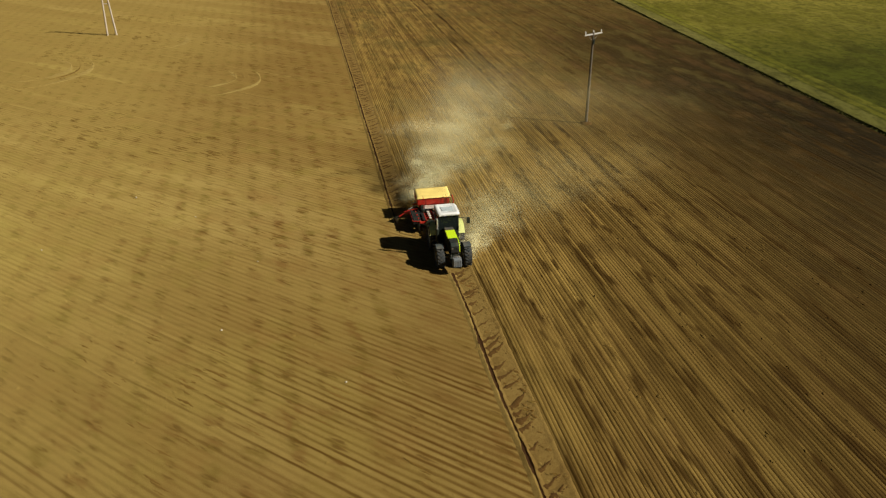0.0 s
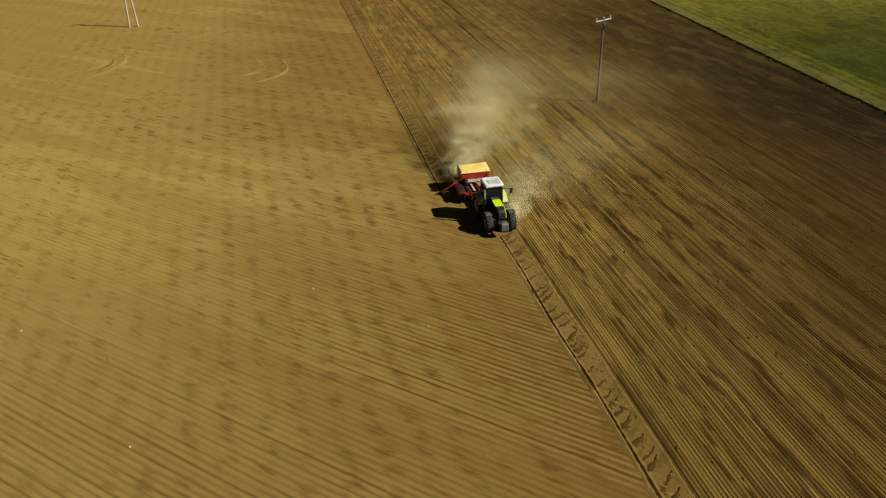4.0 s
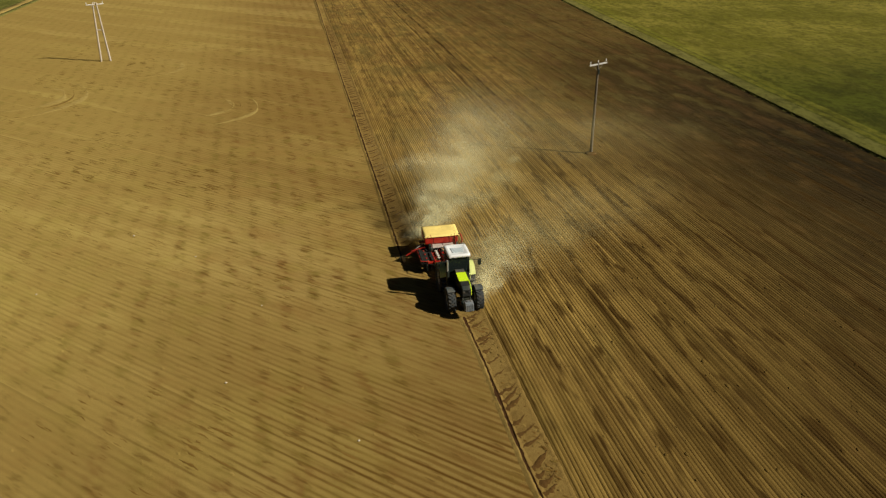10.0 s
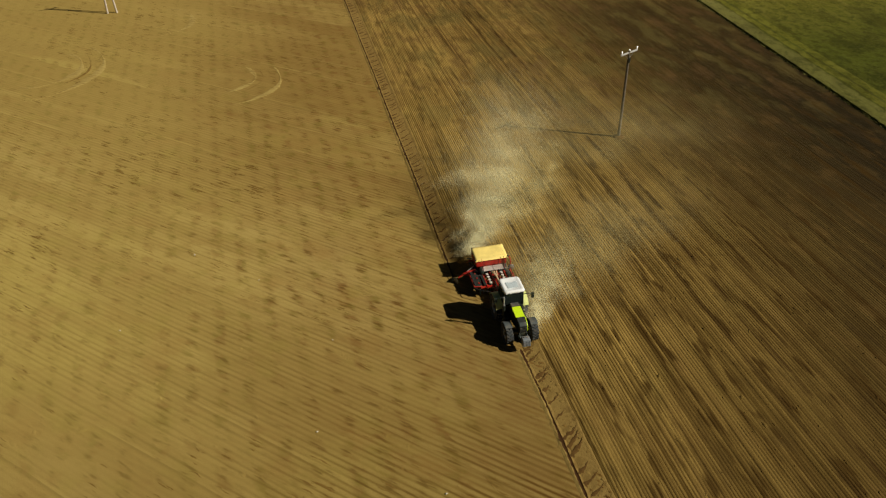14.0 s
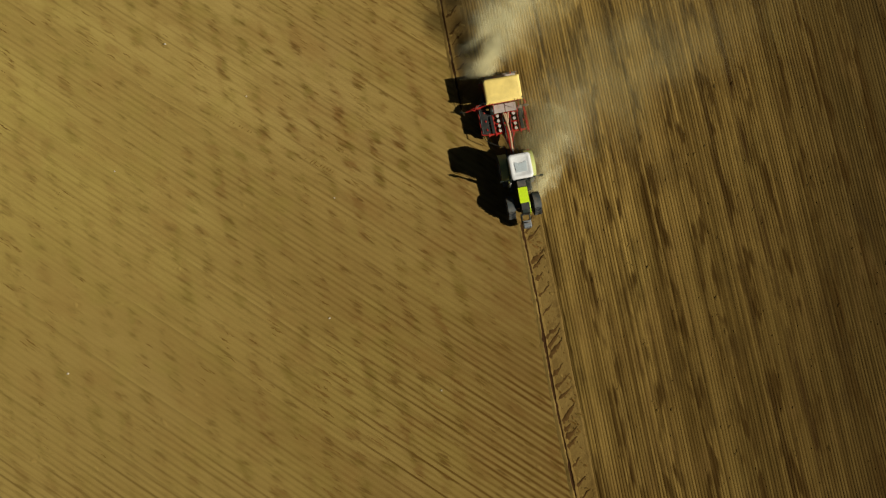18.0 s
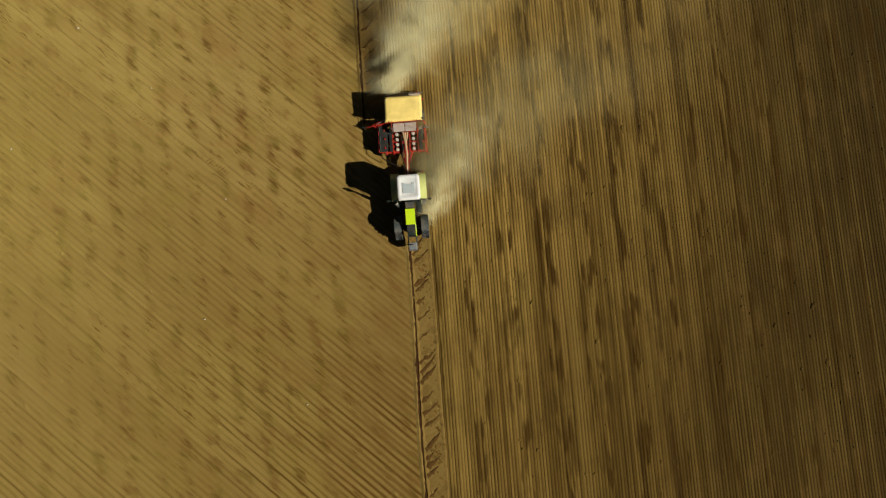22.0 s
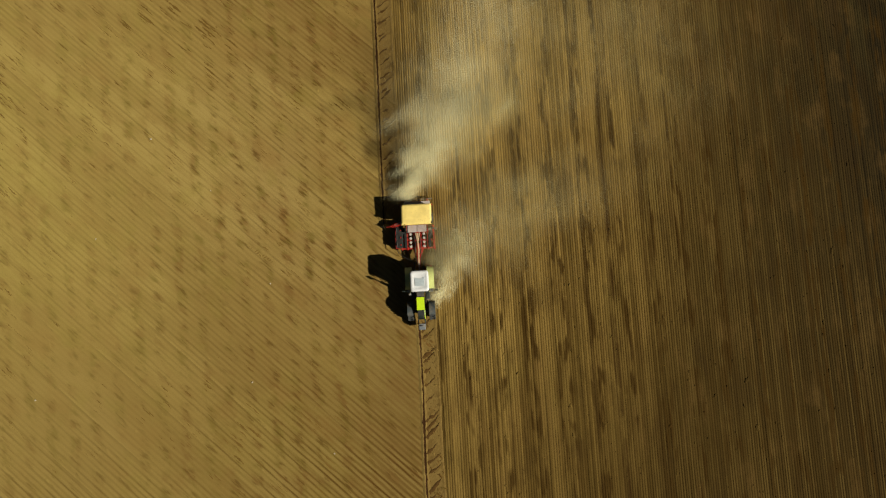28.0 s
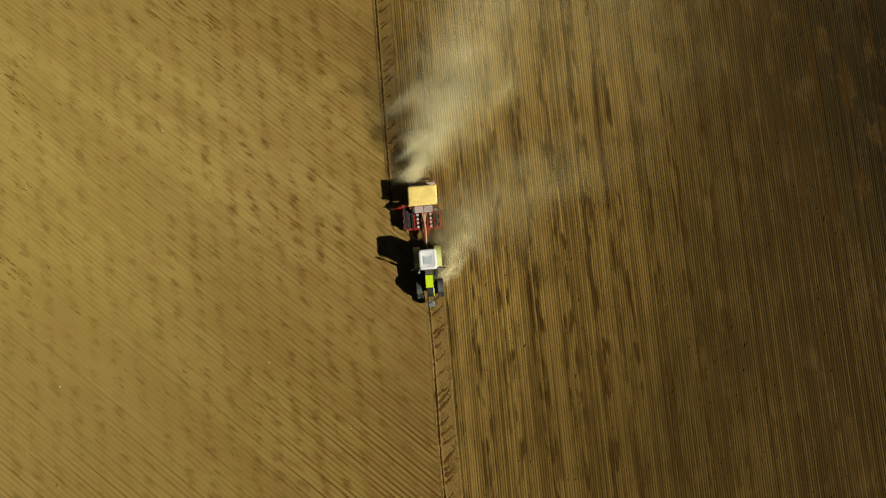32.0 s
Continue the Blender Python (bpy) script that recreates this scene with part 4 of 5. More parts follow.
dust("drill_dust", [(-0.4, 7.5, 0.5, 0.65, 3.4), (0.0, 8.6, 1.4, 0.9, 3.0), (0.7, 10.6, 2.6, 1.3, 1.8), (1.9, 13.6, 3.8, 1.9, 0.9), (3.9, 18.0, 4.8, 2.7, 0.45),
                   (7.0, 24, 5.4, 3.6, 0.20), (11, 31, 5.6, 4.6, 0.06)], 850000, 520, 101, "pale soil dust drifting behind the seed drill", (0.2, 0.5))
dust("drill_haze", [(0.8, 9.0, 1.2, 1.1, 1.0), (2.8, 12, 2.6, 2.0, 1.3), (5.5, 15, 3.6, 3.0, 1.2), (9.5, 18.5, 4.2, 4.0, 1.0), (16, 21, 4.0, 5.2, 0.6), (24, 17, 3.2, 5.0, 0.3)],
     680000, 190, 103, "thin haze of soil dust spreading behind the drill", (0.14, 0.55), HAZE, 1.8)
dust("wheel_dust", [(1.35, -2.6, 0.3, 0.30, 2.6), (1.65, -1.2, 0.6, 0.5, 2.2), (2.3, 0.6, 0.9, 0.9, 1.6), (3.5, 2.8, 1.2, 1.3, 0.8), (5.2, 5.2, 1.6, 1.8, 0.3)],
     125000, 240, 102, "soil dust drifting from the tractor's wheels", (0.16, 0.5))
dust("wheel_haze", [(1.9, -0.8, 0.7, 0.8, 1.4), (3.2, 1.6, 1.2, 1.5, 1.4), (5.6, 4.4, 1.7, 2.3, 1.0), (9.5, 7.0, 2.0, 3.0, 0.7), (16, 8.5, 2.0, 4.0, 0.35)],
     360000, 120, 104, "thin haze of soil dust beside the tractor", (0.18, 0.6), HAZE, 1.8)


# ---- the tractor; it faces -y ----
def wheel(parent, name, x, y, radius, width, rim_r, lugs, rim_mat, side):
    """A tractor wheel: tyre with lugs, rim with a dish and hub, wheel nuts."""
    w = width / 2
    c = (x, y, radius)
    tyre = lathe(B(), [(rim_r, -w * 0.72), (rim_r + 0.06, -w * 0.9), (radius * 0.86, -w), (radius * 0.95, -w * 0.86), (radius * 0.97, 0),
                       (radius * 0.95, w * 0.86), (radius * 0.86, w), (rim_r + 0.06, w * 0.9), (rim_r, w * 0.72)], c, "X", 40)
    for i in range(lugs):
        for s in (-1, 1):
            a = 2 * math.pi * (i + (0.5 if s > 0 else 0)) / lugs
            m = Matrix.Translation(c) @ Matrix.Rotation(a, 4, "X") @ Matrix.Translation((s * w * 0.5, 0, radius * 0.965)) @ Matrix.Rotation(s * 0.65, 4, "Z")
            got = bmesh.ops.create_cube(tyre, size=1.0)["verts"]
            bmesh.ops.transform(tyre, matrix=m @ Matrix.Diagonal((w * 1.02, 0.06, 0.11, 1)), verts=got)
    whole = part(name, tyre, RUBBER, parent, "dusty black lugged tyre")
    o = side * w
    rim = lathe(B(), [(rim_r + 0.02, -w * 0.75), (rim_r + 0.02, w * 0.75), (rim_r - 0.05, w * 0.7), (rim_r - 0.07, side * w * 0.2 + 0.03), (0.16, side * w * 0.35 + 0.03),
                      (0.16, side * w * 0.35 - 0.03), (rim_r - 0.07, side * w * 0.2 - 0.03), (rim_r - 0.05, -w * 0.7)], c, "X", 32)
    part("rim", rim, rim_mat, whole, "pale painted steel rim", True)
    hub = rod(B(), (x, y, radius), (x + o * 0.75, y, radius), 0.15, 0.12, 16)
    for k in range(8):
        a = k * math.pi / 4
        rod(hub, (x + o * 0.3, y + 0.21 * math.cos(a), radius + 0.21 * math.sin(a)), (x + o * 0.48, y + 0.21 * math.cos(a), radius + 0.21 * math.sin(a)), 0.022, None, 6)
    part("hub", hub, DARK, whole)
    return whole


def build_tractor():
    RA, FA = 0.25, -2.62      # axles
    t = thing("tractor", (0, 0, 0), "lime-green tractor with a white cab roof, standing on the marker furrow", "tractor")
    for side in (-1, 1):
        wheel(t, "rear_wheel", side * 0.93, RA, 1.0, 0.66, 0.5, 22, RIM, side)
        wheel(t, "front_wheel", side * 0.95, FA, 0.78, 0.54, 0.37, 20, RIM, side)
    # chassis
    bm = box(B(), (0, RA, 0.98), (0.62, 1.0, 0.62), 0.06)
    box(bm, (0, -1.0, 0.95), (0.5, 1.7, 0.5), 0.05)
    box(bm, (0, -2.5, 0.95), (0.42, 1.6, 0.4), 0.04)
    part("chassis", bm, DARK, t)
    bm = rod(B(), (-0.9, RA, 1.0), (0.9, RA, 1.0), 0.17, None, 14)
    part("rear_axle", bm, DARK, t)
    bm = box(B(), (0, FA, 0.78), (1.35, 0.24, 0.22), 0.05)
    part("front_axle", bm, DARK, t)
    # hood
    side_line = [(-0.95, 1.15), (-0.95, 2.16), (-1.7, 2.15), (-2.6, 2.08), (-3.05, 1.98), (-3.3, 1.8), (-3.36, 1.35), (-3.2, 1.15)]
    hood = part("hood", solid(B(), side_line, -0.33, 0.33), DARK, t, "engine hood with dark sides and a lime-green top")
    for v in hood.data.vertices:
        if v.co.y < -2.9:
            v.co.x *= 0.86
    bev = hood.modifiers.new("soften", "BEVEL")
    bev.width, bev.segments = 0.05, 3
    g = solid(B(), [(-1.5, 2.15), (-1.8, 2.14), (-2.6, 2.075), (-2.6, 2.105), (-1.8, 2.175), (-1.5, 2.185)], -0.34, 0.32)
    part("hood_top", g, LIME, hood, "bright lime-green top panel")
    part("hood_cowl", box(B(), (0, -1.22, 2.165), (0.6, 0.42, 0.03), 0.01), FENDER, hood, "grey cowl between cab and hood")
    for side in (1,):
        strip = pipe(B(), [(side * 0.31, -2.58, 2.08), (side * 0.31, -3.03, 1.98), (side * 0.31, -3.28, 1.8), (side * 0.31, -3.34, 1.4)], 0.035, 8)
        part("hood_strip", strip, LIME, hood, "lime-green edge strip")
    g = solid(B(), [(-2.62, 2.085), (-3.06, 1.988), (-3.07, 2.0), (-2.62, 2.10)], -0.29, 0.25)
    part("hood_screen", g, GRILLE, hood, "dark mesh screen on the hood's nose")
    g = solid(B(), [(-3.305, 1.8), (-3.365, 1.38), (-3.385, 1.38), (-3.33, 1.81)], -0.27, 0.27)
    for k in range(5):
        box(g, (0, -3.375, 1.44 + k * 0.075), (0.5, 0.02, 0.018), 0)
    part("grille", g, GRILLE, hood, "black front grille")
    for side in (-1, 1):
        g = B()
        for k in range(7):
            box(g, (side * 0.345, -1.5 - k * 0.2, 1.72 - k * 0.012), (0.02, 0.14, 0.4), 0.006)
        part("side_vent", g, GRILLE, hood, "black slatted side vent")
        g = box(B(), (side * 0.19, -3.36, 1.66), (0.16, 0.05, 0.1), 0.02)
        part("headlight", g, FENDER, hood, "smoked headlight")
    # exhaust beside the cab's front corner
    bm = rod(B(), (-0.84, -1.2, 1.35), (-0.84, -1.2, 2.2), 0.115, None, 16)
    ex = part("exhaust", bm, DARK, t, "dark exhaust silencer")
    bm = pipe(B(), [(-0.84, -1.2, 2.2), (-0.84, -1.2, 2.86), (-0.86, -1.24, 2.98), (-0.92, -1.32, 3.03)], 0.062, 12)
    part("tail_pipe", bm, CHROME, ex, "bright steel tail pipe")
    # front mudguards
    for side in (-1, 1):
        arc = [(FA + 0.88 * math.sin(radians(k)), 0.78 + 0.87 * math.cos(radians(k))) for k in range(-26, 79, 8)]
        arc += [(FA + 0.84 * math.sin(radians(k)), 0.78 + 0.83 * math.cos(radians(k))) for k in range(78, -27, -8)]
        g = part("front_mudguard", solid(B(), arc, side * 0.95 - 0.26, side * 0.95 + 0.26), MUDGUARD, t, "dusty grey plastic front mudguard")
        part("mudguard_bracket", pipe(B(), [(side * 0.62, FA, 1.0), (side * 0.72, FA, 1.35), (side * 0.78, FA, 1.62)], 0.03, 6), DARK, g)
    # rear fenders
    for side in (-1, 1):
        arc = [(RA + 1.12 * math.sin(radians(a)), 1.0 + 1.1 * math.cos(radians(a))) for a in range(-62, 63, 10)]
        arc += [(RA + 1.07 * math.sin(radians(a)), 1.0 + 1.05 * math.cos(radians(a))) for a in range(62, -63, -10)]
        f = part("rear_fender", solid(B(), arc, side * 0.95 - 0.30, side * 0.95 + 0.30), PALE_LIME, t, "dusty pale green rear fender")
        part("tail_light", box(B(), (side * 1.0, RA + 0.98, 1.62), (0.22, 0.06, 0.12), 0.02), TAIL, f, "dark red tail light")
    # cab
    bm = box(B(), (0, -0.12, 1.62), (1.5, 1.72, 0.5), 0.08)
    cab = part("cab_body", bm, DARK, t, "dark lower cab body")
    bm = box(B(), (0, -0.12, 1.26), (1.2, 1.5, 0.3), 0.04)
    part("cab_floor", bm, DARK, cab)
    posts = [(-0.72, -0.94), (0.72, -0.94), (-0.76, -0.1), (0.76, -0.1), (-0.7, 0.68), (0.7, 0.68)]
    for x, y in posts:
        part("pillar", rod(B(), (x, y, 1.8), (x * 0.96, y * 0.95, 3.06), 0.045, 0.04, 8), DARK, cab)
    for nm, c, size, turn in (("windscreen", (0, -0.92, 2.43), (1.36, 0.014, 1.2), (2, 0, 0)), ("rear_window", (0, 0.67, 2.43), (1.3, 0.014, 1.2), (-2, 0, 0)),
                              ("side_window", (-0.735, -0.13, 2.43), (0.014, 1.5, 1.2), (0, 1.5, 0)), ("side_window", (0.735, -0.13, 2.43), (0.014, 1.5, 1.2), (0, -1.5, 0))):
        g = part(nm, box(B(), c, size, 0, turn), GLASS, cab, "tinted cab glass")
    bm = box(B(), (0, 0.12, 1.98), (0.5, 0.48, 0.14), 0.05)
    box(bm, (0, 0.36, 2.32), (0.48, 0.12, 0.66), 0.05)
    part("seat", bm, SEAT, cab, "black cloth driver's seat")
    bm = rod(B(), (0, -0.62, 1.7), (0, -0.46, 2.2), 0.04, None, 8)
    lathe(bm, [(0.19, -0.016), (0.22, -0.016), (0.22, 0.016), (0.19, 0.016)], (0, -0.45, 2.22), "Z", 20)
    part("steering_wheel", bm, SEAT, cab)
    part("dashboard", box(B(), (0, -0.74, 1.98), (0.62, 0.24, 0.3), 0.06), DARK, cab)
    # roof
    def rounded(hx, hy, r, z):
        out = []
        for qx, qy, a0 in ((1, 1, 0), (-1, 1, 90), (-1, -1, 180), (1, -1, 270)):
            for k in range(6):
                a = radians(a0 + 18 * k)
                out.append((0.02 + qx * (hx - r) + r * math.cos(a), -0.18 + qy * (hy - r) + r * math.sin(a), z))
        return out

    def stacked(layers):
        bm = B()
        rings = [[bm.verts.new(p) for p in ring] for ring in layers]
        for a, b in zip(rings, rings[1:]):
            for i in range(len(a)):
                j = (i + 1) % len(a)
                bm.faces.new((a[i], a[j], b[j], b[i]))
        bm.faces.new(rings[0][::-1])
        bm.faces.new(rings[-1])
        return bm

    bm = stacked([rounded(0.74, 0.84, 0.16, 3.05), rounded(0.79, 0.89, 0.2, 3.10), rounded(0.79, 0.89, 0.22, 3.19), rounded(0.74, 0.84, 0.22, 3.25),
                  rounded(0.66, 0.76, 0.2, 3.272), rounded(0.56, 0.66, 0.16, 3.268), rounded(0.52, 0.62, 0.14, 3.245)])
    roof = part("cab_roof", bm, ROOF_WHITE, t, "white rounded cab roof", True)
    outline = [(-0.36, -0.62), (0.42, -0.62), (0.46, 0.10), (0.30, 0.10), (0.26, 0.02), (-0.18, 0.02), (-0.22, 0.10), (-0.40, 0.10)]
    part("roof_hatch", solid(B(), outline, 3.246, 3.276, "Z"), ROOF_GREY, roof, "pale grey roof panel")
    bm = B()
    for k in range(3):
        box(bm, (0.03, -0.5 + 0.2 * k, 3.282), (0.6, 0.03, 0.014), 0.004)
    part("roof_rib", bm, ROOF_GREY, roof)
    for x in (-0.6, -0.3, 0.3, 0.64):
        part("work_light", box(B(), (x, -1.05, 3.12), (0.17, 0.06, 0.1), 0.02), LAMP, roof, "clear work light")
    part("aerial", rod(B(), (0.6, 0.5, 3.24), (0.62, 0.62, 3.8), 0.008, 0.004, 6), DARK, roof)
    # mirrors
    for side in (-1, 1):
        bm = pipe(B(), [(side * 0.72, -0.95, 2.82), (side * 1.12, -1.0, 2.8), (side * 1.36, -0.98, 2.76)], 0.022)
        arm = part("mirror_arm", bm, DARK, t)
        part("mirror", box(B(), (side * 1.42, -0.96, 2.58), (0.24, 0.09, 0.46), 0.03), DARK, arm, "dark wing mirror")
    # steps and tanks
    for side in (-1, 1):
        part("fuel_tank", box(B(), (side * 0.62, -1.12, 1.0), (0.42, 1.0, 0.52), 0.1), DARK, t, "dark moulded fuel tank")
        for k in range(3):
            part("step", box(B(), (side * 0.95, -0.85, 0.55 + k * 0.32), (0.36, 0.24, 0.04), 0.01), STEEL, t)
        bm = rod(B(), (side * 0.8, -0.97, 0.5), (side * 0.8, -0.97, 1.5), 0.02)
        part("grab_rail", pipe(bm, [(side * 0.82, -0.98, 1.5), (side * 0.84, -0.98, 2.3)], 0.016), PALE_LIME, t)
    # front linkage and weight
    for side in (-1, 1):
        bm = box(B(), (side * 0.3, -3.55, 0.85), (0.09, 0.7, 0.16), 0.02, (6, 0, 0))
        part("front_link", rod(bm, (side * 0.25, -3.2, 1.2), (side * 0.28, -3.6, 0.95), 0.04), DARK, t)
    bm = box(B(), (0, -3.98, 0.98), (0.62, 0.52, 0.6), 0.06, (0, 0, 0), (0.92, 0.9))
    w = part("front_weight", bm, WEIGHT, t, "grey cast front weight block")
    bm = B()
    for k in range(5):
        box(bm, (-0.22 + 0.11 * k, -4.25, 0.95), (0.085, 0.06, 0.46), 0.015)
    part("weight_rib", bm, WEIGHT, w)
    part("weight_hook", pipe(B(), [(-0.12, -3.95, 1.25), (-0.12, -3.95, 1.38), (0.12, -3.95, 1.38), (0.12, -3.95, 1.25)], 0.03), STEEL, w)
    # rear linkage
    for side in (-1, 1):
        bm = box(B(), (side * 0.42, 1.25, 0.7), (0.08, 1.0, 0.12), 0.02, (-5, 0, 0))
        rod(bm, (side * 0.42, 1.3, 0.75), (side * 0.36, 0.85, 1.5), 0.04)
        part("lower_link", bm, DARK, t)
    part("top_link", rod(B(), (0, 0.85, 1.25), (0, 1.6, 1.15), 0.045, None, 10), STEEL, t)
    return t


build_tractor()


# ---- the seed drill ----
def small_tyre(parent, x, y, radius, width, label):
    w = width / 2
    tyre = lathe(B(), [(radius * 0.5, -w * 0.8), (radius * 0.85, -w), (radius, -w * 0.55), (radius, w * 0.55), (radius * 0.85, w), (radius * 0.5, w * 0.8)], (x, y, radius), "X", 26)
    for i in range(18):
        m = Matrix.Translation((x, y, radius)) @ Matrix.Rotation(2 * math.pi * i / 18, 4, "X") @ Matrix.Translation((0, 0, radius))
        got = bmesh.ops.create_cube(tyre, size=1.0)["verts"]
        bmesh.ops.transform(tyre, matrix=m @ Matrix.Diagonal((w * 1.5, 0.04, 0.05, 1)), verts=got)
    ob = part("packer_wheel", tyre, RUBBER, parent, label)
    part("rim", rod(B(), (x - w * 0.7, y, radius), (x + w * 0.7, y, radius), radius * 0.52, None, 18), STEEL, ob)
    return ob


def build_drill():
    d = thing("seed_drill", (0, 5, 0), "red trailed seed drill with a pale yellow hopper cover", "seed drill")
    # drawbar
    bm = box(B(), (0, 2.35, 0.85), (0.26, 2.1, 0.24), 0.03)
    box(bm, (-0.35, 2.75, 0.8), (0.14, 1.3, 0.16), 0.02, (0, 0, 22))
    box(bm, (0.35, 2.75, 0.8), (0.14, 1.3, 0.16), 0.02, (0, 0, -22))
    part("drawbar", bm, RED, d, "dusty red drawbar")
    part("delivery_hose", pipe(B(), [(-0.02, 1.55, 1.12), (0.0, 2.0, 1.18), (0.03, 2.7, 1.22), (-0.02, 3.4, 1.26), (-0.02, 4.25, 1.24)], 0.075, 10), HOSE, d, "tan delivery hose")
    bm = B()
    for side in (-1, 1):
        pipe(bm, [(-0.02, 3.4, 1.25), (side * 0.10, 3.9, 1.27), (side * 0.17, 4.28, 1.25)], 0.06, 8)
    part("hose_branch", bm, HOSE, d, "tan forked hose")
    part("hose", pipe(B(), [(0.16, 1.6, 1.1), (0.24, 2.2, 1.05), (0.2, 3.0, 1.15), (0.25, 3.8, 1.2)], 0.03, 8), GRILLE, d)
    part("hose", pipe(B(), [(-0.16, 1.6, 1.1), (-0.3, 2.3, 1.0), (-0.22, 3.1, 1.15), (-0.3, 4.0, 1.2)], 0.03, 8), GRILLE, d)
    # main frame
    for y in (2.95, 3.65, 4.35):
        part("cross_beam", box(B(), (0, y, 0.86), (2.9, 0.13, 0.13), 0.015), RED, d)
    for x in (-1.42, -0.9, 0.9, 1.42):
        part("side_beam", box(B(), (x, 3.75, 0.92), (0.12, 1.9, 0.16), 0.015), RED, d)
    for x in (-0.3, 0.3):
        part("side_beam", box(B(), (x, 4.3, 0.95), (0.12, 2.6, 0.16), 0.015), RED, d)
    # disc gangs: two rows of cultivating discs on spring arms
    for row, y in enumerate((3.0, 3.75)):
        for k in range(11):
            x = -1.38 + k * 0.276
            bm = lathe(B(), [(0.02, -0.03), (0.12, -0.028), (0.23, 0.0), (0.235, 0.006), (0.12, -0.016), (0.02, -0.018)], (0, 0, 0), "X", 18)
            bm.transform(pose(x, y + 0.25, 0.25, 0, 0, 16 if row else -16))
            disc = part("cultivator_disc", bm, STEEL, d, "worn steel cultivator disc")
            part("disc_arm", pipe(B(), [(x, y, 0.84), (x, y + 0.18, 0.62), (x, y + 0.25, 0.27)], 0.028, 6), RED, disc)
    # pale capped spring columns on both sides of the hose
    for x in (-0.62, 0.56):
        for k in range(4):
            y = 3.08 + k * 0.37
            bm = rod(B(), (x, y, 0.9), (x, y, 1.12), 0.09, None, 12)
            col = part("spring_column", bm, DARK, d)
            part("cap", rod(B(), (x, y, 1.12), (x, y, 1.17), 0.125, 0.10, 16), CAP, col, "dusty pale round cap")
    for x in (-1.07, 1.07):
        bm = box(B(), (x, 3.62, 1.03), (0.22, 1.3, 0.08), 0.02)
        part("guard_plate", bm, GRILLE, d)
    # block standing for a wheel in shade, its shade put into near-black, framed in red
    unit = part("shaded_wheel_block", box(B(), (-1.62, 4.0, 0.86), (0.62, 1.95, 0.34), 0.05), GRILLE, d, "near-black block for a shaded side wheel, in a red frame")
    for y in (3.3, 3.95, 4.6):
        part("unit_head", box(B(), (-1.5, y, 1.05), (0.1, 0.14, 0.08), 0.02), RED, unit)
        part("unit_spring", rod(B(), (-1.85, y - 0.2, 0.98), (-1.85, y + 0.2, 1.1), 0.05, None, 10), GRILLE, unit)
    part("unit_frame", pipe(B(), [(-1.3, 4.98, 1.02), (-1.93, 4.98, 1.0), (-1.95, 3.02, 0.98), (-1.3, 2.9, 0.96)], 0.035, 8), RED, unit)
    part("unit_hose", pipe(B(), [(-1.9, 3.1, 0.9), (-1.75, 2.55, 1.0), (-1.2, 2.15, 1.05), (-0.6, 1.8, 1.1)], 0.028, 8), GRILLE, unit)
    # side shields; the shaded side's dark is put into the left one's colour
    for x in (-1.52, 1.52):
        bm = solid(B(), [(2.8, 0.25), (2.7, 0.75), (3.0, 1.0), (4.2, 1.0), (4.5, 0.7), (4.4, 0.25)], x - 0.02, x + 0.02)
        part("side_shield", bm, DARK if x < 0 else RED, d)
    # walkway
    for x in (-0.42, 0.42):
        p = part("walkway_plate", box(B(), (x, 4.64, 1.34), (0.80, 0.62, 0.04), 0.01), PLATE, d, "worn grey walkway plate")
        bm = B()
        for k in range(5):
            box(bm, (x, 4.42 + k * 0.11, 1.365), (0.72, 0.02, 0.012), 0)
        part("tread", bm, PLATE, p)
    part("hand_rail", pipe(B(), [(-0.9, 4.36, 1.34), (-0.9, 4.36, 2.1), (-0.9, 4.9, 2.15)], 0.02), RED, d)
    part("hand_rail", pipe(B(), [(0.9, 4.36, 1.34), (0.9, 4.36, 2.1), (0.9, 4.9, 2.15)], 0.02), RED, d)
    for k in range(3):
        part("ladder_step", box(B(), (1.12, 4.55, 0.6 + k * 0.3), (0.3, 0.2, 0.03), 0.008), STEEL, d)
    # hopper
    bm = B()
    ring = [(-1.30, 4.98), (1.22, 4.98), (1.30, 6.62), (-1.30, 6.62)]
    low = [(-0.95, 5.35), (0.95, 5.35), (0.95, 6.25), (-0.95, 6.25)]
    lay = []
    for pts, z in ((low, 0.9), (ring, 1.40), (ring, 2.0)):
        lay.append([bm.verts.new((x, y, z)) for x, y in pts])
    for a, b in zip(lay, lay[1:]):
        for i in range(4):
            bm.faces.new((a[i], a[(i + 1) % 4], b[(i + 1) % 4], b[i]))
    bm.faces.new(lay[0])
    bm.faces.new(lay[-1])
    bmesh.ops.bevel(bm, geom=list(bm.edges), offset=0.03, segments=2, affect="EDGES")
    h = part("hopper", bm, RED, d, "red steel seed hopper")
    # cover with a low ridge, hem and straps
    bm = B()
    nx, ny = 14, 10
    grid = []
    for i in range(nx + 1):
        col = []
        for j in range(ny + 1):
            u, v = i / nx, j / ny
            x, y = -1.35 + 2.66 * u + 0.04 * v, 4.93 + 1.76 * v
            sag = 0.05 * math.sin(math.pi * v) ** 0.8 * (1 - 0.12 * math.cos(6 * math.pi * u))
            col.append(bm.verts.new((x, y, 2.0 + 0.10 * v + sag * min(1, 6 * u, 6 * (1 - u)))))
        grid.append(col)
    for i in range(nx):
        for j in range(ny):
            bm.faces.new((grid[i][j], grid[i + 1][j], grid[i + 1][j + 1], grid[i][j + 1]))
    rim = [e for e in bm.edges if e.is_boundary]
    down = bmesh.ops.extrude_edge_only(bm, edges=rim)["geom"]
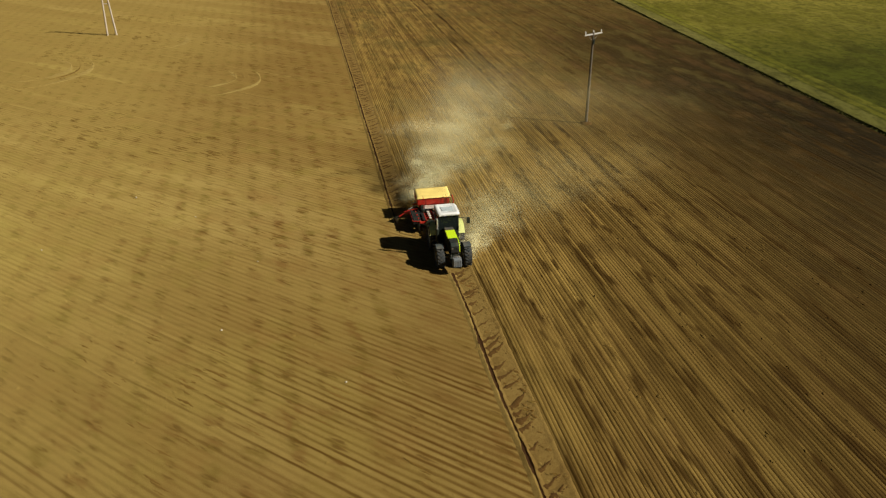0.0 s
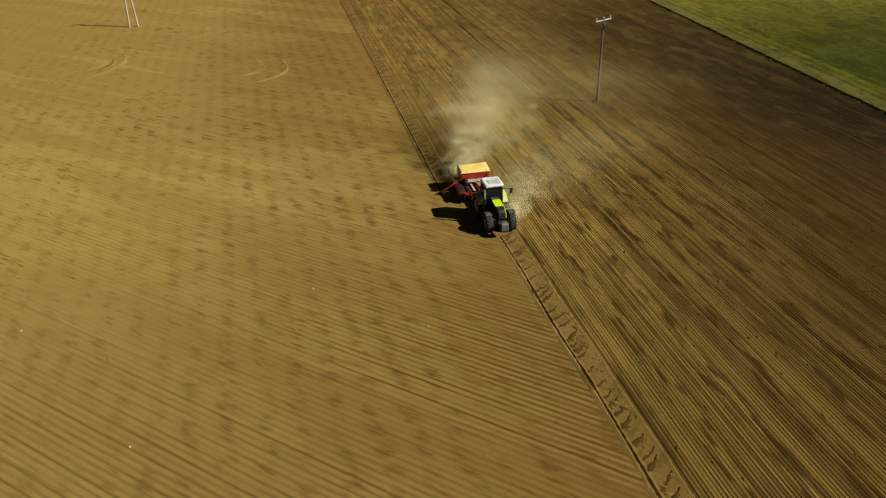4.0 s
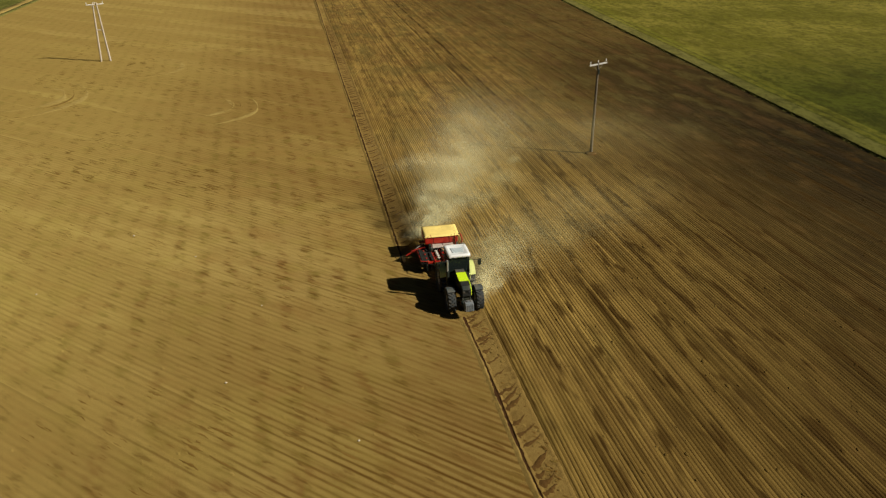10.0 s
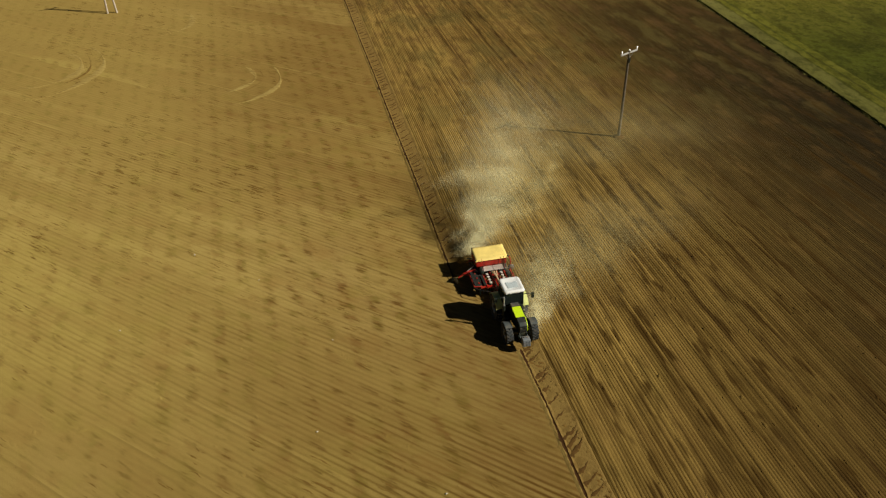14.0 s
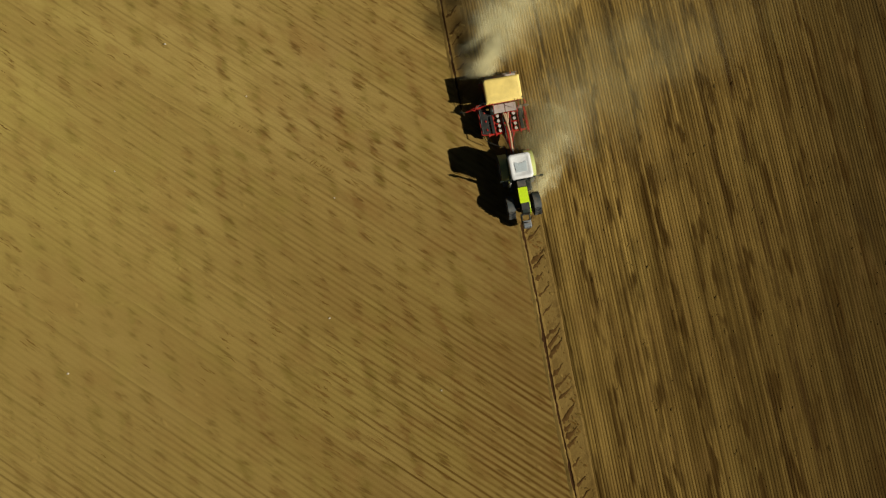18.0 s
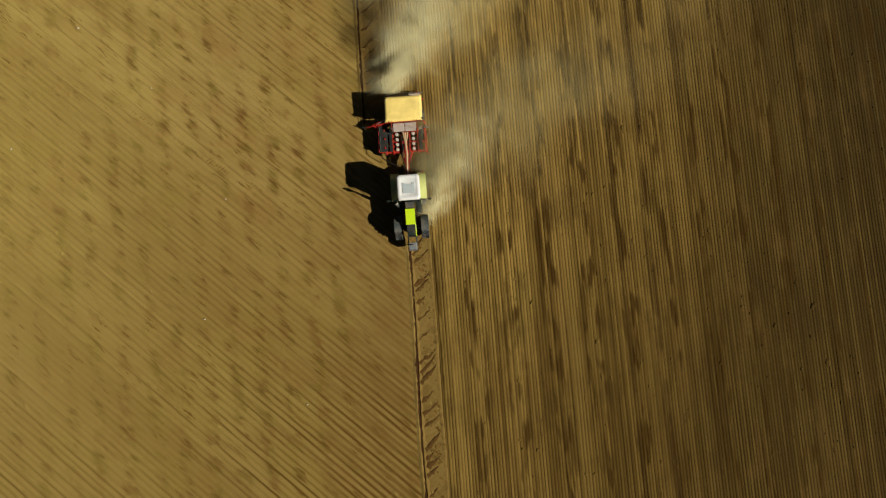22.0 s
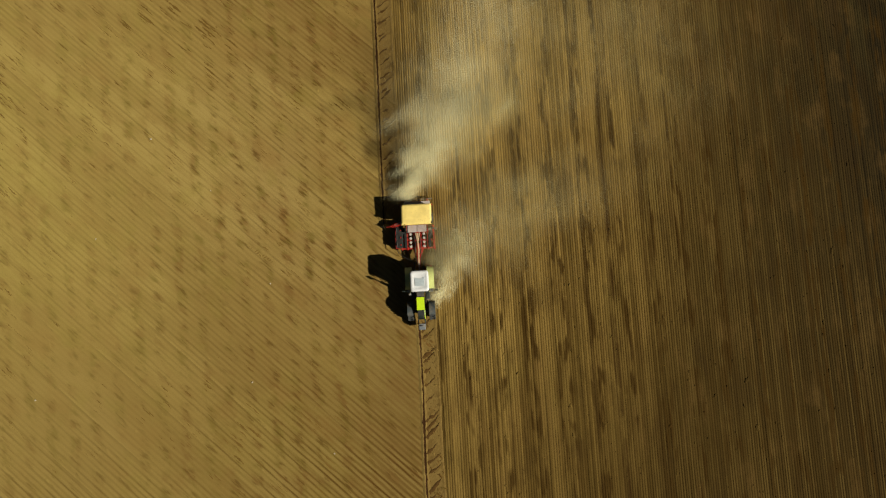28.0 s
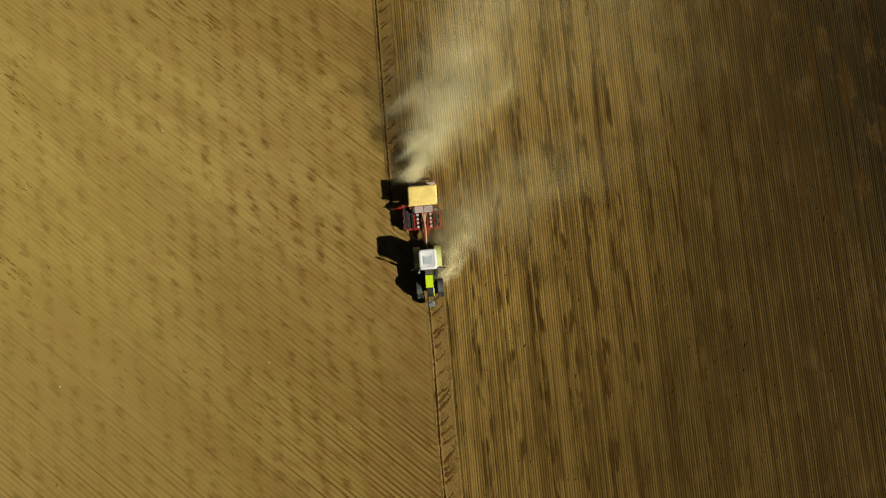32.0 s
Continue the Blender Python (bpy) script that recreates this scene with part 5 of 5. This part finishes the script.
    bmesh.ops.translate(bm, vec=(0, 0, -0.04), verts=[v for v in down if isinstance(v, bmesh.types.BMVert)])
    c = part("cover", bm, COVER, h, "pale yellow tarpaulin cover", True)
    part("hem", pipe(B(), [(-1.36, 4.92, 1.95), (1.32, 4.92, 1.95)], 0.022), COVER, c)
    for x in (-0.6, 0.6):
        part("hopper_rib", box(B(), (x, 4.965, 1.7), (0.06, 0.04, 0.56), 0.01), RED, h)
    for x in (-1.36, 1.34):
        part("hopper_bracket", box(B(), (x, 5.0, 2.02), (0.1, 0.14, 0.1), 0.02), DARK, h)
    # packer wheels under the hopper
    for k in range(7):
        small_tyre(d, -1.26 + 0.42 * k, 5.75, 0.46, 0.34, "dusty black packer tyre")
    part("packer_axle", rod(B(), (-1.5, 5.75, 0.46), (1.5, 5.75, 0.46), 0.05), STEEL, d)
    # large wheel beside the front frame
    small_tyre(d, -1.18, 4.35, 0.5, 0.36, "dusty black support tyre")
    small_tyre(d, 1.18, 4.35, 0.5, 0.36, "dusty black support tyre")
    # rear coulter bar with hoses, discs and harrow tines
    part("coulter_bar", box(B(), (0, 6.85, 0.72), (2.95, 0.12, 0.12), 0.015), RED, d)
    part("harrow_bar", box(B(), (0, 7.42, 0.55), (2.95, 0.07, 0.07), 0.01), STEEL, d)
    for x in (-1.0, 1.0):
        part("harrow_link", box(B(), (x, 7.12, 0.66), (0.07, 0.62, 0.07), 0.01, (14, 0, 0)), RED, d)
    for k in range(13):
        x = -1.311 + k * ROW_PITCH
        bm = lathe(B(), [(0.02, -0.012), (0.16, -0.006), (0.17, 0.0), (0.16, 0.006), (0.02, 0.012)], (x, 7.1, 0.17), "X", 16)
        c = part("coulter", bm, STEEL, d, "worn steel coulter disc")
        part("seed_tube", pipe(B(), [(x * 0.8, 6.4, 1.1), (x * 0.95, 6.8, 0.9), (x, 7.05, 0.3)], 0.02, 6), GRILLE, c)
        part("harrow_tine", pipe(B(), [(x + 0.1, 7.42, 0.53), (x + 0.1, 7.5, 0.3), (x + 0.1, 7.62, 0.04)], 0.012, 6), STEEL, d)
    part("rear_platform", box(B(), (0.1, 6.95, 1.28), (2.3, 0.3, 0.04), 0.01), PLATE, d, "worn grey rear platform")
    for x in (-0.9, 1.0):
        part("platform_bracket", box(B(), (x, 6.85, 1.0), (0.06, 0.1, 0.55), 0.01), RED, d)
    part("air_fan", lathe(B(), [(0.02, -0.14), (0.3, -0.14), (0.33, 0), (0.3, 0.14), (0.02, 0.14)], (-0.95, 4.62, 1.22), "X", 24), DARK, d, "dark round air fan")
    # marker arms: the near one folded out to the ground, the other stands folded
    bm = pipe(B(), [(-1.3, 5.1, 1.05), (-2.1, 5.05, 0.95), (-2.75, 5.05, 0.55)], 0.06, 8)
    arm = part("marker_arm", bm, RED, d, "red marker arm folded out to the ground")
    part("arm_brace", pipe(B(), [(-1.35, 4.5, 0.85), (-2.0, 4.85, 0.8), (-2.3, 5.0, 0.82)], 0.035, 6), RED, arm)
    part("arm_ram", pipe(B(), [(-1.4, 5.3, 1.3), (-2.0, 5.1, 1.05)], 0.04, 8), STEEL, arm)
    part("arm_plate", solid(B(), [(-1.75, 5.32), (-1.75, 4.72), (-2.35, 4.98), (-2.35, 5.1)], 0.9, 0.94, "Z"), RED, arm)
    bm = lathe(B(), [(0.02, -0.05), (0.16, -0.03), (0.27, 0.02), (0.28, 0.03), (0.16, -0.01), (0.02, -0.02)], (0, 0, 0), "X", 20)
    bm.transform(pose(-2.98, 5.1, 0.25, 0, 0, 22))
    part("marker_disc", bm, STEEL, arm, "dark steel marker disc")
    part("disc_fork", pipe(B(), [(-2.75, 5.05, 0.55), (-3.2, 5.12, 0.5), (-3.2, 5.14, 0.25), (-2.98, 5.1, 0.25)], 0.03, 6), DARK, arm)
    bm = pipe(B(), [(1.42, 4.75, 0.9), (1.48, 4.7, 1.7), (1.36, 4.75, 2.15)], 0.06, 8)
    arm = part("marker_arm", bm, RED, d, "red marker arm folded upright")
    bm = lathe(B(), [(0.02, -0.05), (0.16, -0.03), (0.27, 0.02), (0.28, 0.03), (0.16, -0.01), (0.02, -0.02)], (0, 0, 0), "X", 20)
    bm.transform(pose(1.5, 4.6, 1.15, 0, 0, 80))
    part("marker_disc", bm, STEEL, arm, "dark steel marker disc")
    return d


build_drill()


# ---- power poles ----
def crossarm(parent, x, y, z, heading, length):
    c, s = math.cos(heading), math.sin(heading)
    a = part("crossarm", box(B(), (x, y, z), (length, 0.12, 0.14), 0.01, (0, 0, math.degrees(heading))), ARM, parent, "pale crossarm")
    for f in (-0.46, 0.0, 0.46):
        px, py = x + f * length * c, y + f * length * s
        bm = rod(B(), (px, py, z + 0.05), (px, py, z + 0.2), 0.02)
        lathe(bm, [(0.02, 0.16), (0.07, 0.18), (0.05, 0.22), (0.08, 0.26), (0.05, 0.3), (0.065, 0.34), (0.02, 0.4)], (px, py, z), "Z", 12)
        part("insulator", bm, PORCELAIN, a, "white porcelain insulator")
    for f in (-0.3, 0.3):
        part("brace", rod(B(), (x + f * length * c, y + f * length * s, z - 0.03), (x, y, z - 0.75), 0.02, None, 6), STEEL, a)
    return a


def build_pole(x, y):
    p = thing("power_pole", (x, y, 0), "weathered single wooden power pole standing in the drilled field", "power pole")
    bm = B()
    bmesh.ops.create_cone(bm, cap_ends=True, segments=14, radius1=0.17, radius2=0.11, depth=9.8, matrix=Matrix.Translation((x, y, 4.8)))
    part("post", bm, WOOD, p, "weathered wooden post")
    crossarm(p, x, y, 9.5, radians(27), 2.6)
    part("fitting", box(B(), (x + 0.05, y - 0.14, 8.75), (0.16, 0.16, 0.5), 0.02), DARK, p)
    bm = lathe(B(), [(0.05, -0.1), (0.75, -0.08), (0.5, 0.12), (0.2, 0.2), (0.05, 0.2)], (x, y, 0), "Z", 16)
    part("soil_collar", bm, CLOD, p, "heaped dark soil at the foot")
    return p


def build_double_pole(x, y):
    p = thing("double_power_pole", (x, y, 0), "sun-bleached double-legged power pole in the pale field", "power pole")
    for k in (-1, 1):
        bm = rod(B(), (x + k * 0.75, y, -0.2), (x + k * 0.28, y, 9.6), 0.17, 0.12, 14)
        part("leg", bm, PALE_WOOD, p, "pale wooden leg")
    part("leg_tie", box(B(), (x, y, 5.2), (1.0, 0.1, 0.14), 0.01), PALE_WOOD, p)
    crossarm(p, x, y, 9.3, radians(27), 2.8)
    return p


build_pole(20.6, 26.6)
build_double_pole(-41.5, 91.5)


# ---- pale stones on the cultivated land ----
def build_stone(x, y, size):
    r = random.Random(7)
    bm = B()
    bmesh.ops.create_icosphere(bm, subdivisions=2, radius=size)
    for v in bm.verts:
        k = r.uniform(0.82, 1.12)
        v.co = Vector((v.co.x * 1.3 * k, v.co.y * k, v.co.z * 0.7 * k))
    bm.transform(Matrix.Translation((0, 0, 0.04)))
    ob = part("stone", bm, PALE_STONE, None, "", True)
    ob.location = (x, y, 0)
    return tagged(ob, "pale rounded field stone lying on cultivated soil", "stone", "stones on the field")


first_stone = build_stone(-34.2, -8.5, 0.07)
for x, y, turn, size in ((-33.0, -22.0, 40, 0.8), (-25.5, -21.5, 80, 1.0), (-13.4, 0.6, 130, 0.7), (-15.2, -8.0, 200, 0.9), (-29.0, 5.5, 260, 0.8),
                         (-18.6, 9.4, 310, 0.7), (-8.2, -14.5, 20, 0.8), (-24.0, 14.5, 150, 1.0)):
    copy_thing(first_stone, pose(x, y, 0, 0, 0, turn) @ Matrix.Diagonal((size, size, size, 1)))
